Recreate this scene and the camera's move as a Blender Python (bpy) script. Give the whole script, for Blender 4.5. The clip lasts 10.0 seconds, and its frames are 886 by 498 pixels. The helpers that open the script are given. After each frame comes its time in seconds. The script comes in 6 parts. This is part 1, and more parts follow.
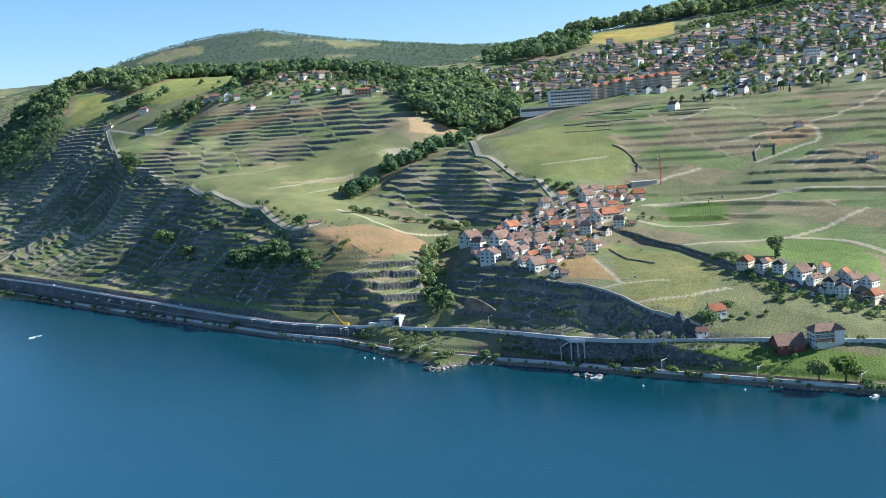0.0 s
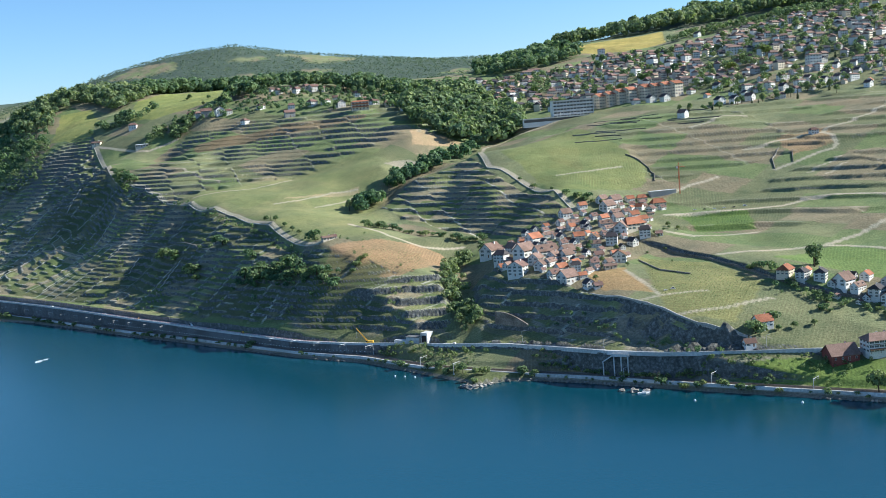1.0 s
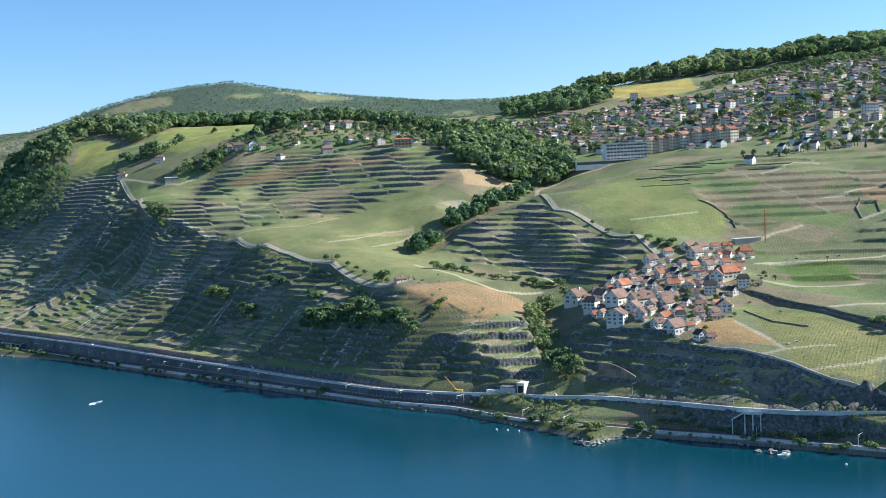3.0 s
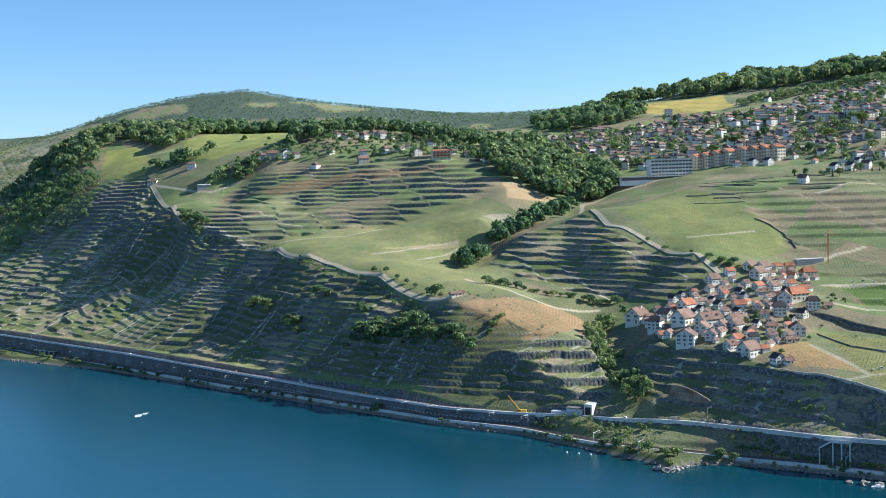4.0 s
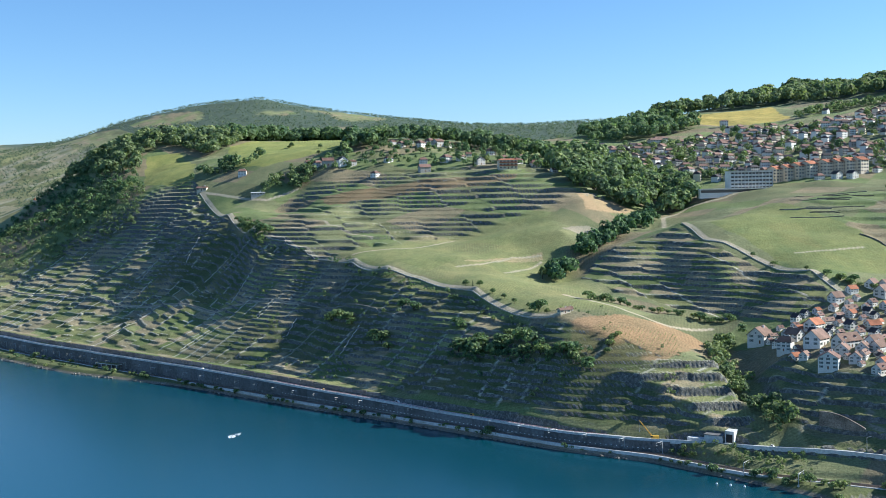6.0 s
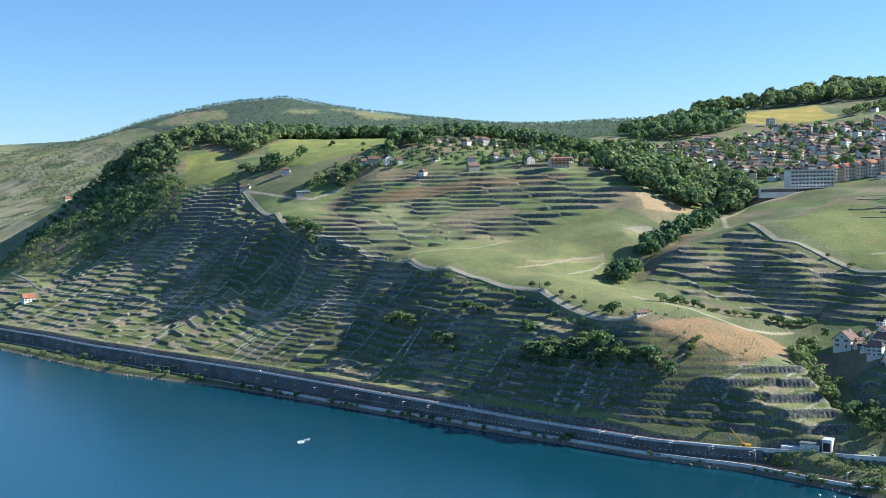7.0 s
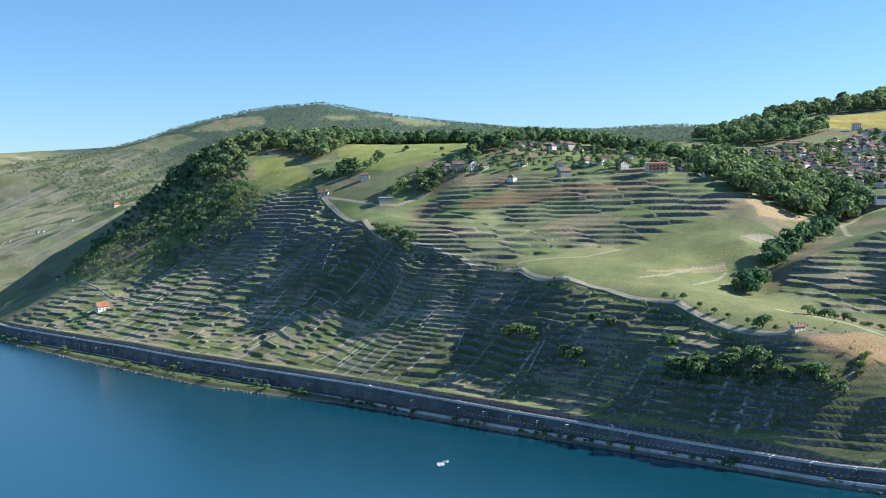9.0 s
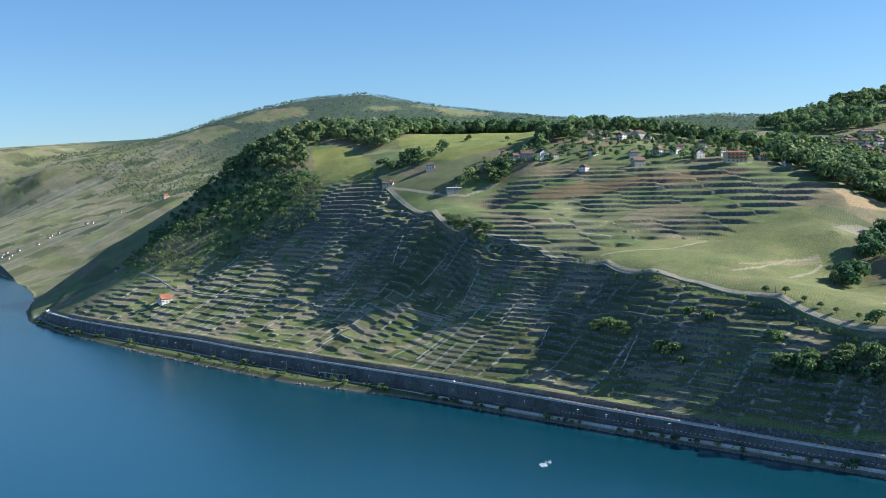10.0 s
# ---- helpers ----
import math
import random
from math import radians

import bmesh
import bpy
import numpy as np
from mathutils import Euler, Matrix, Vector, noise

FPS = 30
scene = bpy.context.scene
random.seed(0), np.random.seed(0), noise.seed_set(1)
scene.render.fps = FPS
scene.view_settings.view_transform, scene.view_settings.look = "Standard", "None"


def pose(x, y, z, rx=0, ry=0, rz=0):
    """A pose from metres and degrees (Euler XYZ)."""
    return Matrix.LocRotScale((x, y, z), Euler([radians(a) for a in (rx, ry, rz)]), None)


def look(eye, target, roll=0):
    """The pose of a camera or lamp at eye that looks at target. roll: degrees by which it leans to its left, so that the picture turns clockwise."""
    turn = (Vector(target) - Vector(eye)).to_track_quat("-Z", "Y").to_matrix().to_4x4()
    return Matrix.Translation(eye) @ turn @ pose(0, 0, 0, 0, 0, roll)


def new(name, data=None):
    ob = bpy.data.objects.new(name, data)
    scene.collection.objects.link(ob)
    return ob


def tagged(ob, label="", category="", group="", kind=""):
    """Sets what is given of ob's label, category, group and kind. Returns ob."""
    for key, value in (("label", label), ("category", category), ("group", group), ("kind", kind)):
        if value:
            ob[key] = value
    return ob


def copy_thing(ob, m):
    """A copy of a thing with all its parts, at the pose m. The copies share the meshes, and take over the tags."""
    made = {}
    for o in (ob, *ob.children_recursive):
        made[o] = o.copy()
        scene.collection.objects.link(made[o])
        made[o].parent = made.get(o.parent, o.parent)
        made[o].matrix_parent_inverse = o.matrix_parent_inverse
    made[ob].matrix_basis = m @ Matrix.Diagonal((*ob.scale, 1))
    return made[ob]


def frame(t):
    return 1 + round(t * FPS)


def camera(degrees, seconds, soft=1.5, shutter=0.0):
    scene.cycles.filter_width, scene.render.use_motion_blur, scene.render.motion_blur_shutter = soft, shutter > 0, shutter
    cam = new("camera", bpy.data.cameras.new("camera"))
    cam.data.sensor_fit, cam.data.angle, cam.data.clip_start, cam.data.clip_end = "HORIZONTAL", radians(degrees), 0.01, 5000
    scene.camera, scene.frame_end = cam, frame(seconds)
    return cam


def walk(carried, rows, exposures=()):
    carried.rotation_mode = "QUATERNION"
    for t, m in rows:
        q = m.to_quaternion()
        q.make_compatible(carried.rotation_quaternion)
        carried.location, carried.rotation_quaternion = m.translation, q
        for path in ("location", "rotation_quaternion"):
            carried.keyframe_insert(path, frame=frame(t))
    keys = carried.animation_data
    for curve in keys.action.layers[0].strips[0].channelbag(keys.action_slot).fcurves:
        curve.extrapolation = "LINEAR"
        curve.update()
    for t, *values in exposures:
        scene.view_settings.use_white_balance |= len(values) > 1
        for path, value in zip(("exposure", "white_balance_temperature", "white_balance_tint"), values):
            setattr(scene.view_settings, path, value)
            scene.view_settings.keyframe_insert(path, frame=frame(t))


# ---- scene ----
# camera and its flight along the shore
cam = camera(43.8, 10.0, soft=0.7)
PATH = [
    (0, (-0.104, -4.114, 127.047), (-0.00, 194.29, 101.95), -4.0),
    (0.5, (-16.158, 4.528, 127.106), (-12.96, 203.13, 103.21), -4.4),
    (1, (-32.249, 13.335, 127.231), (-26.15, 211.94, 104.23), -4.7),
    (1.5, (-48.278, 22.362, 127.406), (-39.38, 220.96, 105.31), -4.6),
    (2, (-64.095, 31.608, 127.593), (-53.19, 230.31, 107.49), -4.3),
    (2.5, (-79.749, 41.126, 127.785), (-68.15, 240.03, 110.19), -3.8),
    (4, (-126.036, 70.468, 128.818), (-115.04, 269.77, 115.62), -2.0),
    (4.5, (-141.345, 80.225, 129.018), (-129.54, 279.42, 116.52), -1.6),
    (5, (-156.545, 89.910, 129.172), (-143.84, 289.11, 117.47), -1.4),
    (5.5, (-171.790, 99.560, 129.318), (-158.99, 298.86, 118.12), -1.4),
    (7, (-217.668, 128.300, 129.942), (-208.37, 327.80, 118.64), -1.3),
    (7.5, (-233.095, 137.879, 130.037), (-223.79, 337.38, 119.14), -1.3),
    (8, (-248.577, 147.425, 130.088), (-238.48, 346.82, 119.49), -1.4),
    (8.5, (-264.031, 156.991, 130.109), (-254.63, 356.49, 119.71), -1.4),
    (9, (-279.692, 167.184, 130.127), (-273.59, 366.88, 120.23), -1.2),
    (9.5, (-295.710, 178.162, 130.161), (-293.41, 377.86, 120.26), -1.0),
    (10, (-311.772, 189.254, 130.170), (-311.57, 388.95, 118.77), -1.3),
]
walk(cam, [(t, look(eye, target, roll)) for t, eye, target, roll in PATH], exposures=[(0, 0.96, 5000, 5), (9, 0.95, 5000, 5), (9.5, 0.87, 5000, 5), (10, 0.74, 5000, 5)])

# daylight: low sun over the hills to the east, clear sky
SUN_EL, SUN_AZ = radians(32), radians(4)  # azimuth from +x towards +y
world = bpy.data.worlds.new("sky")
scene.world = world
world.use_nodes = True
nt = world.node_tree
sky = nt.nodes.new("ShaderNodeTexSky")
sky.sky_type, sky.sun_disc = "NISHITA", False
sky.sun_elevation, sky.sun_rotation = SUN_EL, math.pi / 2 - SUN_AZ
sky.altitude, sky.air_density, sky.dust_density, sky.ozone_density = 400, 1.0, 0.2, 3.0
nt.links.new(sky.outputs[0], nt.nodes["Background"].inputs[0])
nt.nodes["Background"].inputs[1].default_value = 0.068
sun = new("sun", bpy.data.lights.new("sun", "SUN"))
sun.data.energy, sun.data.angle, sun.data.color = 5.0, radians(0.5), (1.0, 0.83, 0.62)
sun.matrix_world = look((900, 300, 700), (900 - math.cos(SUN_AZ) * 100 * math.cos(SUN_EL), 300 - math.sin(SUN_AZ) * 100 * math.cos(SUN_EL), 700 - 100 * math.sin(SUN_EL)))

# ---- the lie of the land: named feature lines (metres, z above the lake) ----
SHORE = [(0, 440), (182, 426), (266, 409), (335, 397), (360, 391), (372, 384), (379, 367), (388, 374), (419, 378), (472, 384), (517, 378), (637, 377),
         (695, 375), (828, 376), (950, 360), (1050, 364), (1160, 371), (1341, 389), (1458, 412), (1560, 455), (1640, 505), (1877, 598),
         (2475, 778), (3535, 1131), (5000, 1500)]
LAND = {
    "brow": [(-361, 1228, 130), (-317, 1103, 111.5), (-291, 1043, 102), (-277, 1022, 95), (-260, 1003, 90), (-242, 965, 87), (-204, 909, 81), (-181, 876, 76.3), (-159, 844, 70.6), (-127, 789, 67.5), (-88, 716, 58), (-60, 690, 48)],
    "steep_slope": [(-372, 1100, 78), (-256, 856, 26), (-251, 873, 30), (-231, 829, 24), (-210, 840, 46), (-465, 1164, 50), (-566, 1191, 27),
                    (-670, 1397, 44), (-99, 689, 40), (-160, 745, 27), (-120, 700, 27), (-400, 1010, 22),
                    (-230, 934, 73), (-240, 928, 66), (-256, 870, 32.5), (-249, 865, 30), (-158, 789, 54), (-178, 786, 34), (-204, 785, 17), (-92, 686, 43.5), (-251, 859, 25), (-221, 895, 62), (-139, 786, 57.5), (-87, 696, 48.8),
                    (-371, 1102, 75), (-428, 1211, 93), (-513, 1269, 71.5), (-504, 1273, 83.6), (-447, 1210, 79.4), (-449, 1190, 64), (-556, 1235, 42), (-410, 1049, 30.6), (-352, 1088, 85.6), (-529, 1281, 77.7), (-101, 672, 21), (-84, 655, 16.5), (-114, 688, 24), (-66, 637, 13), (-50, 622, 10.5), (-97, 690, 37),
                    (-362, 1044, 51), (-311, 1044, 75), (-330, 1028, 61), (-283, 936, 45.5), (-290, 1026, 89.5), (-315, 960, 37), (-381, 1032, 37), (-266, 966, 75.4), (-215, 890, 55), (-188, 793, 32)],
    "headland": [(-433, 1303, 139), (-563, 1422, 105), (-591, 1336, 88), (-557, 1448, 128), (-508, 1408, 148), (-480, 1465, 185), (-465, 1520, 198), (-753, 1448, 28), (-699, 1467, 68), (-636, 1484, 104), (-572, 1500, 146), (-525, 1509, 176), (-520, 1700, 165), (-700, 1750, 70), (-800, 1650, 18)],
    "lit_shelf": [(-15, 739, 52), (7, 740, 48), (-92, 886, 75), (-67, 870, 65), (-126, 966, 88), (-49, 921, 95), (-51, 894, 80), (-17, 800, 58), (-21, 664, 38), (-45, 680, 42), (-75, 800, 63), (-190, 960, 86)],
    "spur_foot": [(-23, 619, 22), (-46, 638, 25), (-68, 663, 31), (-13, 625, 24), (-35, 600, 10), (-55, 668, 36), (-30, 645, 31), (-82, 686, 43)],
    "upper_terraces": [(-111, 1068, 129), (-185, 1150, 143), (-70, 1093, 144), (-22, 984, 117), (-271, 1136, 106), (-200, 1060, 110), (-320, 1246, 150), (-302, 1247, 157), (-20, 1050, 135)],
    "gorge": [(-8, 590, 6), (-4, 632, 12), (2, 665, 24), (-4, 705, 37), (17, 745, 47), (-10, 765, 51), (-40, 805, 57), (-58, 848, 62), (-45, 880, 68), (-14, 915, 83), (25, 950, 92), (55, 1010, 104), (60, 1120, 130)],
    "bank": [(27, 877, 101), (31, 856, 97), (37, 815, 88), (66, 740, 76), (100, 715, 64), (5, 850, 83), (45, 760, 66), (22, 790, 72), (70, 700, 56), (-19, 838, 77.6), (-30, 841, 73.3), (15, 785, 68.6), (-7, 777, 56.2), (7, 767, 55.1), (47, 737, 65), (54, 719, 62), (28, 782, 73.5), (-22, 869, 85), (13, 818, 83), (-48, 716, 54.9)],
    "village_shelf": [(33, 611, 39), (18, 611, 36), (21, 640, 40), (23, 668, 44), (42, 690, 50), (62, 690, 53), (60, 549, 31), (84, 527, 28), (98, 506, 24.5), (55, 640, 45), (85, 660, 52), (131, 723, 60), (110, 690, 57), (108, 630, 40), (132, 593, 40)],
    "right_shelf": [(127, 502, 19), (155, 546, 33), (175, 560, 38), (190, 545, 35), (215, 540, 34), (188, 695, 58), (228, 685, 61), (170, 743, 70), (146, 795, 83), (212, 858, 110),
                    (265, 754, 86), (330, 740, 92), (280, 640, 62), (160, 487, 12.5), (210, 493, 14), (250, 485, 14), (180, 515, 24)],
    "town": [(107, 1005, 119), (134, 946, 117), (130, 925, 116), (220, 960, 124), (330, 920, 128), (112, 1180, 146), (112, 1307, 166), (227, 1200, 165), (250, 1100, 149), (337, 1342, 197), (400, 1150, 185), (450, 980, 150), (20, 1180, 146)],
    "hamlet": [(-170, 1262, 178), (-60, 1230, 166), (-240, 1190, 150), (0, 1300, 160), (-100, 1350, 180)],
    "pasture": [(-281, 1364, 177), (-350, 1330, 165), (-190, 1400, 188), (-390, 1290, 148), (-330, 1450, 186), (-410, 1400, 165)],
    "upper_wood": [(227, 1481, 204), (224, 1517, 211), (320, 1500, 212), (203, 1616, 220), (261, 1656, 225), (321, 1693, 237), (399, 1724, 252), (456, 1707, 257), (471, 1650, 242), (553, 1619, 264), (589, 1550, 253), (607, 1486, 247), (700, 1400, 250), (560, 1250, 222), (130, 1650, 190), (800, 1800, 270)],
    "far_hills": [(-1185, 3781, 300), (-1060, 3816, 355), (-934, 3847, 388), (-749, 3883, 426), (-553, 3711, 428), (-392, 3728, 394), (-172, 3740, 363), (14, 3740, 342), (156, 3633, 314), (292, 3521, 311), (487, 3394, 316), (-500, 2700, 180), (0, 2400, 175), (-150, 1750, 170), (400, 2400, 200), (900, 2600, 270), (1300, 2000, 280), (-900, 4300, 360), (300, 4400, 280), (900, 4000, 280)],
    "far_bay": [(-790, 2150, 125), (-560, 2200, 165), (-1041, 2203, 48), (-1200, 2710, 78), (-1500, 3500, 205), (-900, 2900, 175), (-1640, 4202, 288), (-1452, 4261, 308), (-1808, 4204, 298), (-1316, 4046, 316), (-2300, 4200, 280), (-650, 1950, 110), (-880, 1880, 20)],
    "outer": [(700, 500, 90), (500, 700, 110), (500, 420, 30), (1500, 900, 250), (2500, 0, 200), (900, -200, 60), (2500, 2500, 300)],
}
R2 = math.sqrt(0.5)


ROAD_D = [(-600, 60), (120, 50), (199, 42), (245, 31.5), (266, 22.5), (300, 11), (328, 9), (354, 18), (360, 20.4), (366, 24.7), (372, 28.8), (379, 46), (388, 39), (392, 38.6), (406, 34), (425, 27), (445, 23), (480, 12), (530, 9.5), (610, 10),
          (740, 11), (830, 12), (940, 27), (960, 29), (1035, 26), (1120, 28), (1264, 19), (1353, 15), (1404, 15), (1450, 19), (1500, 40), (1560, 70)]
ROAD_Z = [(199, 13.6), (328, 13.6), (354, 12.4), (378, 11), (406, 10.3), (425, 9.4), (445, 8.6), (480, 7.6), (530, 7.0), (610, 7.5), (670, 9), (740, 10), (830, 11), (1353, 11), (1404, 10.3), (1450, 9)]
RAIL_D = [(-600, 5), (360, 5), (372, 9.5), (379, 25), (388, 16.5), (419, 6.5), (440, 5), (480, 5), (530, 4.2), (740, 5), (830, 6), (940, 20), (960, 22), (1035, 19), (1120, 21), (1264, 12), (1353, 8.5), (1450, 9)]


def road_d(u):
    return np.interp(u, *zip(*ROAD_D))


def road_z(u):
    return np.interp(u, *zip(*ROAD_Z))


def rail_d(u):
    return np.interp(u, *zip(*RAIL_D))


def along(x, y):
    return (y - x) * R2


def inland(x, y):
    return (x + y) * R2


def from_shore(u, d):
    """The place u metres along the lake and d metres inland of the waterline."""
    v = shore_v(u) + d
    return (v - u) * R2, (u + v) * R2


def shore_v(u):
    us, vs = zip(*SHORE)
    return np.interp(u, us, vs)


def _control():
    pts = [p for line in LAND.values() for p in line]
    for u in (0, 120, 220, 335, 372, 419, 472, 517, 580, 640, 700, 760, 828, 890, 950, 1010, 1060, 1110, 1160, 1220, 1280, 1341, 1400, 1458):
        for d, z in ((2, 1.5), (float(road_d(u)), float(road_z(u)))):
            x, y = from_shore(u, d)
            pts.append((x, y, z))
    for u in (200, 245, 285, 310, 352, 392, 432):
        x, y = from_shore(u, float(road_d(u)) + 1)
        pts.append((x, y, float(road_z(u))))
    for u in (-600, 1560, 1640, 1877, 2475, 3535):
        x, y = from_shore(u, 2)
        pts.append((x, y, 1.5))
    return np.array(pts, float)


CTRL = _control()
_d = np.hypot(CTRL[:, None, 0] - CTRL[None, :, 0], CTRL[:, None, 1] - CTRL[None, :, 1])
_n = len(CTRL)
_A = np.zeros((_n + 3, _n + 3))
_A[:_n, :_n] = -_d + np.eye(_n) * 2.0
_A[:_n, _n:] = np.c_[np.ones(_n), CTRL[:, :2] / 1000]
_A[_n:, :_n] = _A[:_n, _n:].T
WEIGHT = np.linalg.solve(_A, np.r_[CTRL[:, 2], 0, 0, 0])


def hash01(a, b=0, c=0):
    h = np.sin(np.asarray(a, float) * 127.1 + np.asarray(b, float) * 311.7 + c * 74.7) * 43758.5453
    return h - np.floor(h)


def wobble(x, y, size, seed=0):
    """Smooth value noise, 0 to 1."""
    x, y = np.asarray(x, float) / size, np.asarray(y, float) / size
    i, j = np.floor(x), np.floor(y)
    f, g = x - i, y - j
    f, g = f * f * (3 - 2 * f), g * g * (3 - 2 * g)
    a = hash01(i, j, seed) * (1 - f) + hash01(i + 1, j, seed) * f
    b = hash01(i, j + 1, seed) * (1 - f) + hash01(i + 1, j + 1, seed) * f
    return a * (1 - g) + b * g


def smooth(v, a, b):
    t = np.clip((np.asarray(v, float) - a) / (b - a), 0, 1)
    return t * t * (3 - 2 * t)


def line_distance(x, y, line):
    best = np.full(np.shape(x), 1e9)
    for p, q in zip(line[:-1], line[1:]):
        dx, dy = q[0] - p[0], q[1] - p[1]
        t = np.clip(((x - p[0]) * dx + (y - p[1]) * dy) / (dx * dx + dy * dy), 0, 1)
        best = np.minimum(best, np.hypot(x - p[0] - t * dx, y - p[1] - t * dy))
    return best


def side_of(x, y, line):
    """Above 0 on the left of the nearest stretch of the line."""
    best, side = np.full(np.shape(x), 1e9), np.zeros(np.shape(x))
    for p, q in zip(line[:-1], line[1:]):
        dx, dy = q[0] - p[0], q[1] - p[1]
        t = np.clip(((x - p[0]) * dx + (y - p[1]) * dy) / (dx * dx + dy * dy), 0, 1)
        d = np.hypot(x - p[0] - t * dx, y - p[1] - t * dy)
        s = dx * (y - p[1]) - dy * (x - p[0])
        side = np.where(d < best, s, side)
        best = np.minimum(best, d)
    return np.sign(side) * best


def inside(x, y, poly):
    hit = np.zeros(x.shape, bool)
    for (x0, y0), (x1, y1) in zip(poly, poly[1:] + poly[:1]):
        if y0 != y1:
            hit ^= ((y0 > y) != (y1 > y)) & (x < (x1 - x0) * (y - y0) / (y1 - y0) + x0)
    return hit


def bare(x, y):
    """The height of the land without its terraces."""
    x, y = np.asarray(x, float), np.asarray(y, float)
    z = WEIGHT[_n] + WEIGHT[_n + 1] * x / 1000 + WEIGHT[_n + 2] * y / 1000
    if x.size < 3000:
        flat = np.hypot(x.reshape(-1, 1) - CTRL[:, 0], y.reshape(-1, 1) - CTRL[:, 1]) @ WEIGHT[:_n]
        return z - flat.reshape(x.shape)
    for (cx, cy, _), w in zip(CTRL, WEIGHT):
        z = z - w * np.hypot(x - cx, y - cy)
    return z


BROW = [(p[0], p[1]) for p in LAND["brow"]]
BANK_TERRACES = [(20, 872), (26, 850), (32, 815), (56, 758), (68, 722), (58, 702), (36, 703), (21, 740), (-6, 766), (-34, 806), (-50, 842), (-34, 872), (-20, 876)]


def zones(x, y):
    """Weights of the kinds of terracing: on the steep lake slope, on the upper hillside, on the right bank and the open shelf."""
    brow = side_of(x, y, BROW[::-1])
    u, d = along(x, y), inland(x, y) - shore_v(along(x, y))
    steep = smooth(brow, 2, 8) * smooth(d - road_d(u), 5, 10) * smooth(u, 440, 470) * (1 - smooth(u, 1420, 1490)) * (1 - smooth(y, 1240, 1300))
    upper = smooth(y - 0.25 * x, 985, 1005) * (1 - smooth(y, 1140, 1175)) * smooth(x, -300, -260) * (1 - smooth(x, 5, 25))
    bank = inside(x, y, BANK_TERRACES) * 1.0
    spur = smooth(side_of(x, y, SPUR_EDGE), -1, 3) * (1 - smooth(x, -18, -10)) * (1 - smooth(y, 660, 668)) * smooth(x, -92, -80) * smooth(d - road_d(u), 5, 10)
    shelf = smooth(x, 110, 140) * smooth(y, 620, 650) * (1 - smooth(y, 900, 930))
    return steep, upper, np.maximum(bank, spur), shelf


def overgrown(x, y):
    """High where the terraces have gone over to scrub."""
    return wobble(x, y, 38, 71) * 0.7 + wobble(x, y, 12, 72) * 0.3


def steps(z, u, v, step, width, seed, sharp=0.78, tread=0.22):
    """Heights cut into terraces, strips of plots across the slope with an offset each; and where copings and stairs lie, 0 to 1."""
    wob = u + 9 * (wobble(u, v, 45, seed) - 0.5)
    cell = np.floor(wob / width)
    half = hash01(cell, seed) > 0.5
    inner = np.where(half, np.floor(wob / width * 2), cell * 2)
    off = hash01(inner, seed + 3)
    s = step * (0.75 + 0.6 * hash01(cell, seed + 5))
    zz = (z + 2.6 * (wobble(u, v, 60, seed + 9) - 0.5) + 1.0 * (wobble(u, v, 17, seed + 10) - 0.5)) / s + off
    k = np.floor(zz)
    f = zz - k
    wide = np.where(half, width / 2, width)
    side = (wob / wide - np.floor(wob / wide)) * wide
    stairs = (side < 1.1) * (hash01(inner, np.floor(zz / 4), seed + 13) > 0.45)
    coping = (f < 0.09) * (wobble(u, v, 9, seed + 15) > 0.45)
    f = np.where(f < sharp, f * tread / sharp, tread + (f - sharp) * (1 - tread) / (1 - sharp))
    middle = tread * sharp / 2 + (1 + tread) / 2 * (1 - sharp)
    return (k + f - off + 0.5 - middle) * s, np.maximum(stairs * 1.0, coping * 0.75)


SPUR_EDGE = [(-79, 730), (-87, 701), (-88, 689), (-70, 664), (-52, 646), (-35, 619), (-30, 600)]
VILLAGE_WALL = [(90, 664), (115, 640), (132, 600), (147, 556), (165, 535), (215, 505)]


# edge of the village shelf, from the gorge mouth to the rock by the road
CLIFF = [(22, 668, 44), (18, 640, 39), (20, 622, 37), (38, 606, 38), (50, 590, 36), (64, 559, 31.5), (80, 540, 29), (97, 511, 24.5), (124, 500, 18)]


LAKEWARD = [(p[0], p[1]) for p in CLIFF] + [(140, 400), (-100, 500), (-100, 668)]


def edge_height(x, y, line):
    """Signed distance to a line (below 0 on its right) and the line's height at the nearest place."""
    best, side, high = np.full(np.shape(x), 1e9), np.zeros(np.shape(x)), np.zeros(np.shape(x))
    for p, q in zip(line[:-1], line[1:]):
        dx, dy = q[0] - p[0], q[1] - p[1]
        t = np.clip(((x - p[0]) * dx + (y - p[1]) * dy) / (dx * dx + dy * dy), 0, 1)
        e = np.hypot(x - p[0] - t * dx, y - p[1] - t * dy)
        nearer = e < best
        side = np.where(nearer, dx * (y - p[1]) - dy * (x - p[0]), side)
        high = np.where(nearer, p[2] + t * (q[2] - p[2]), high)
        best = np.minimum(best, e)
    return np.sign(side) * best, high


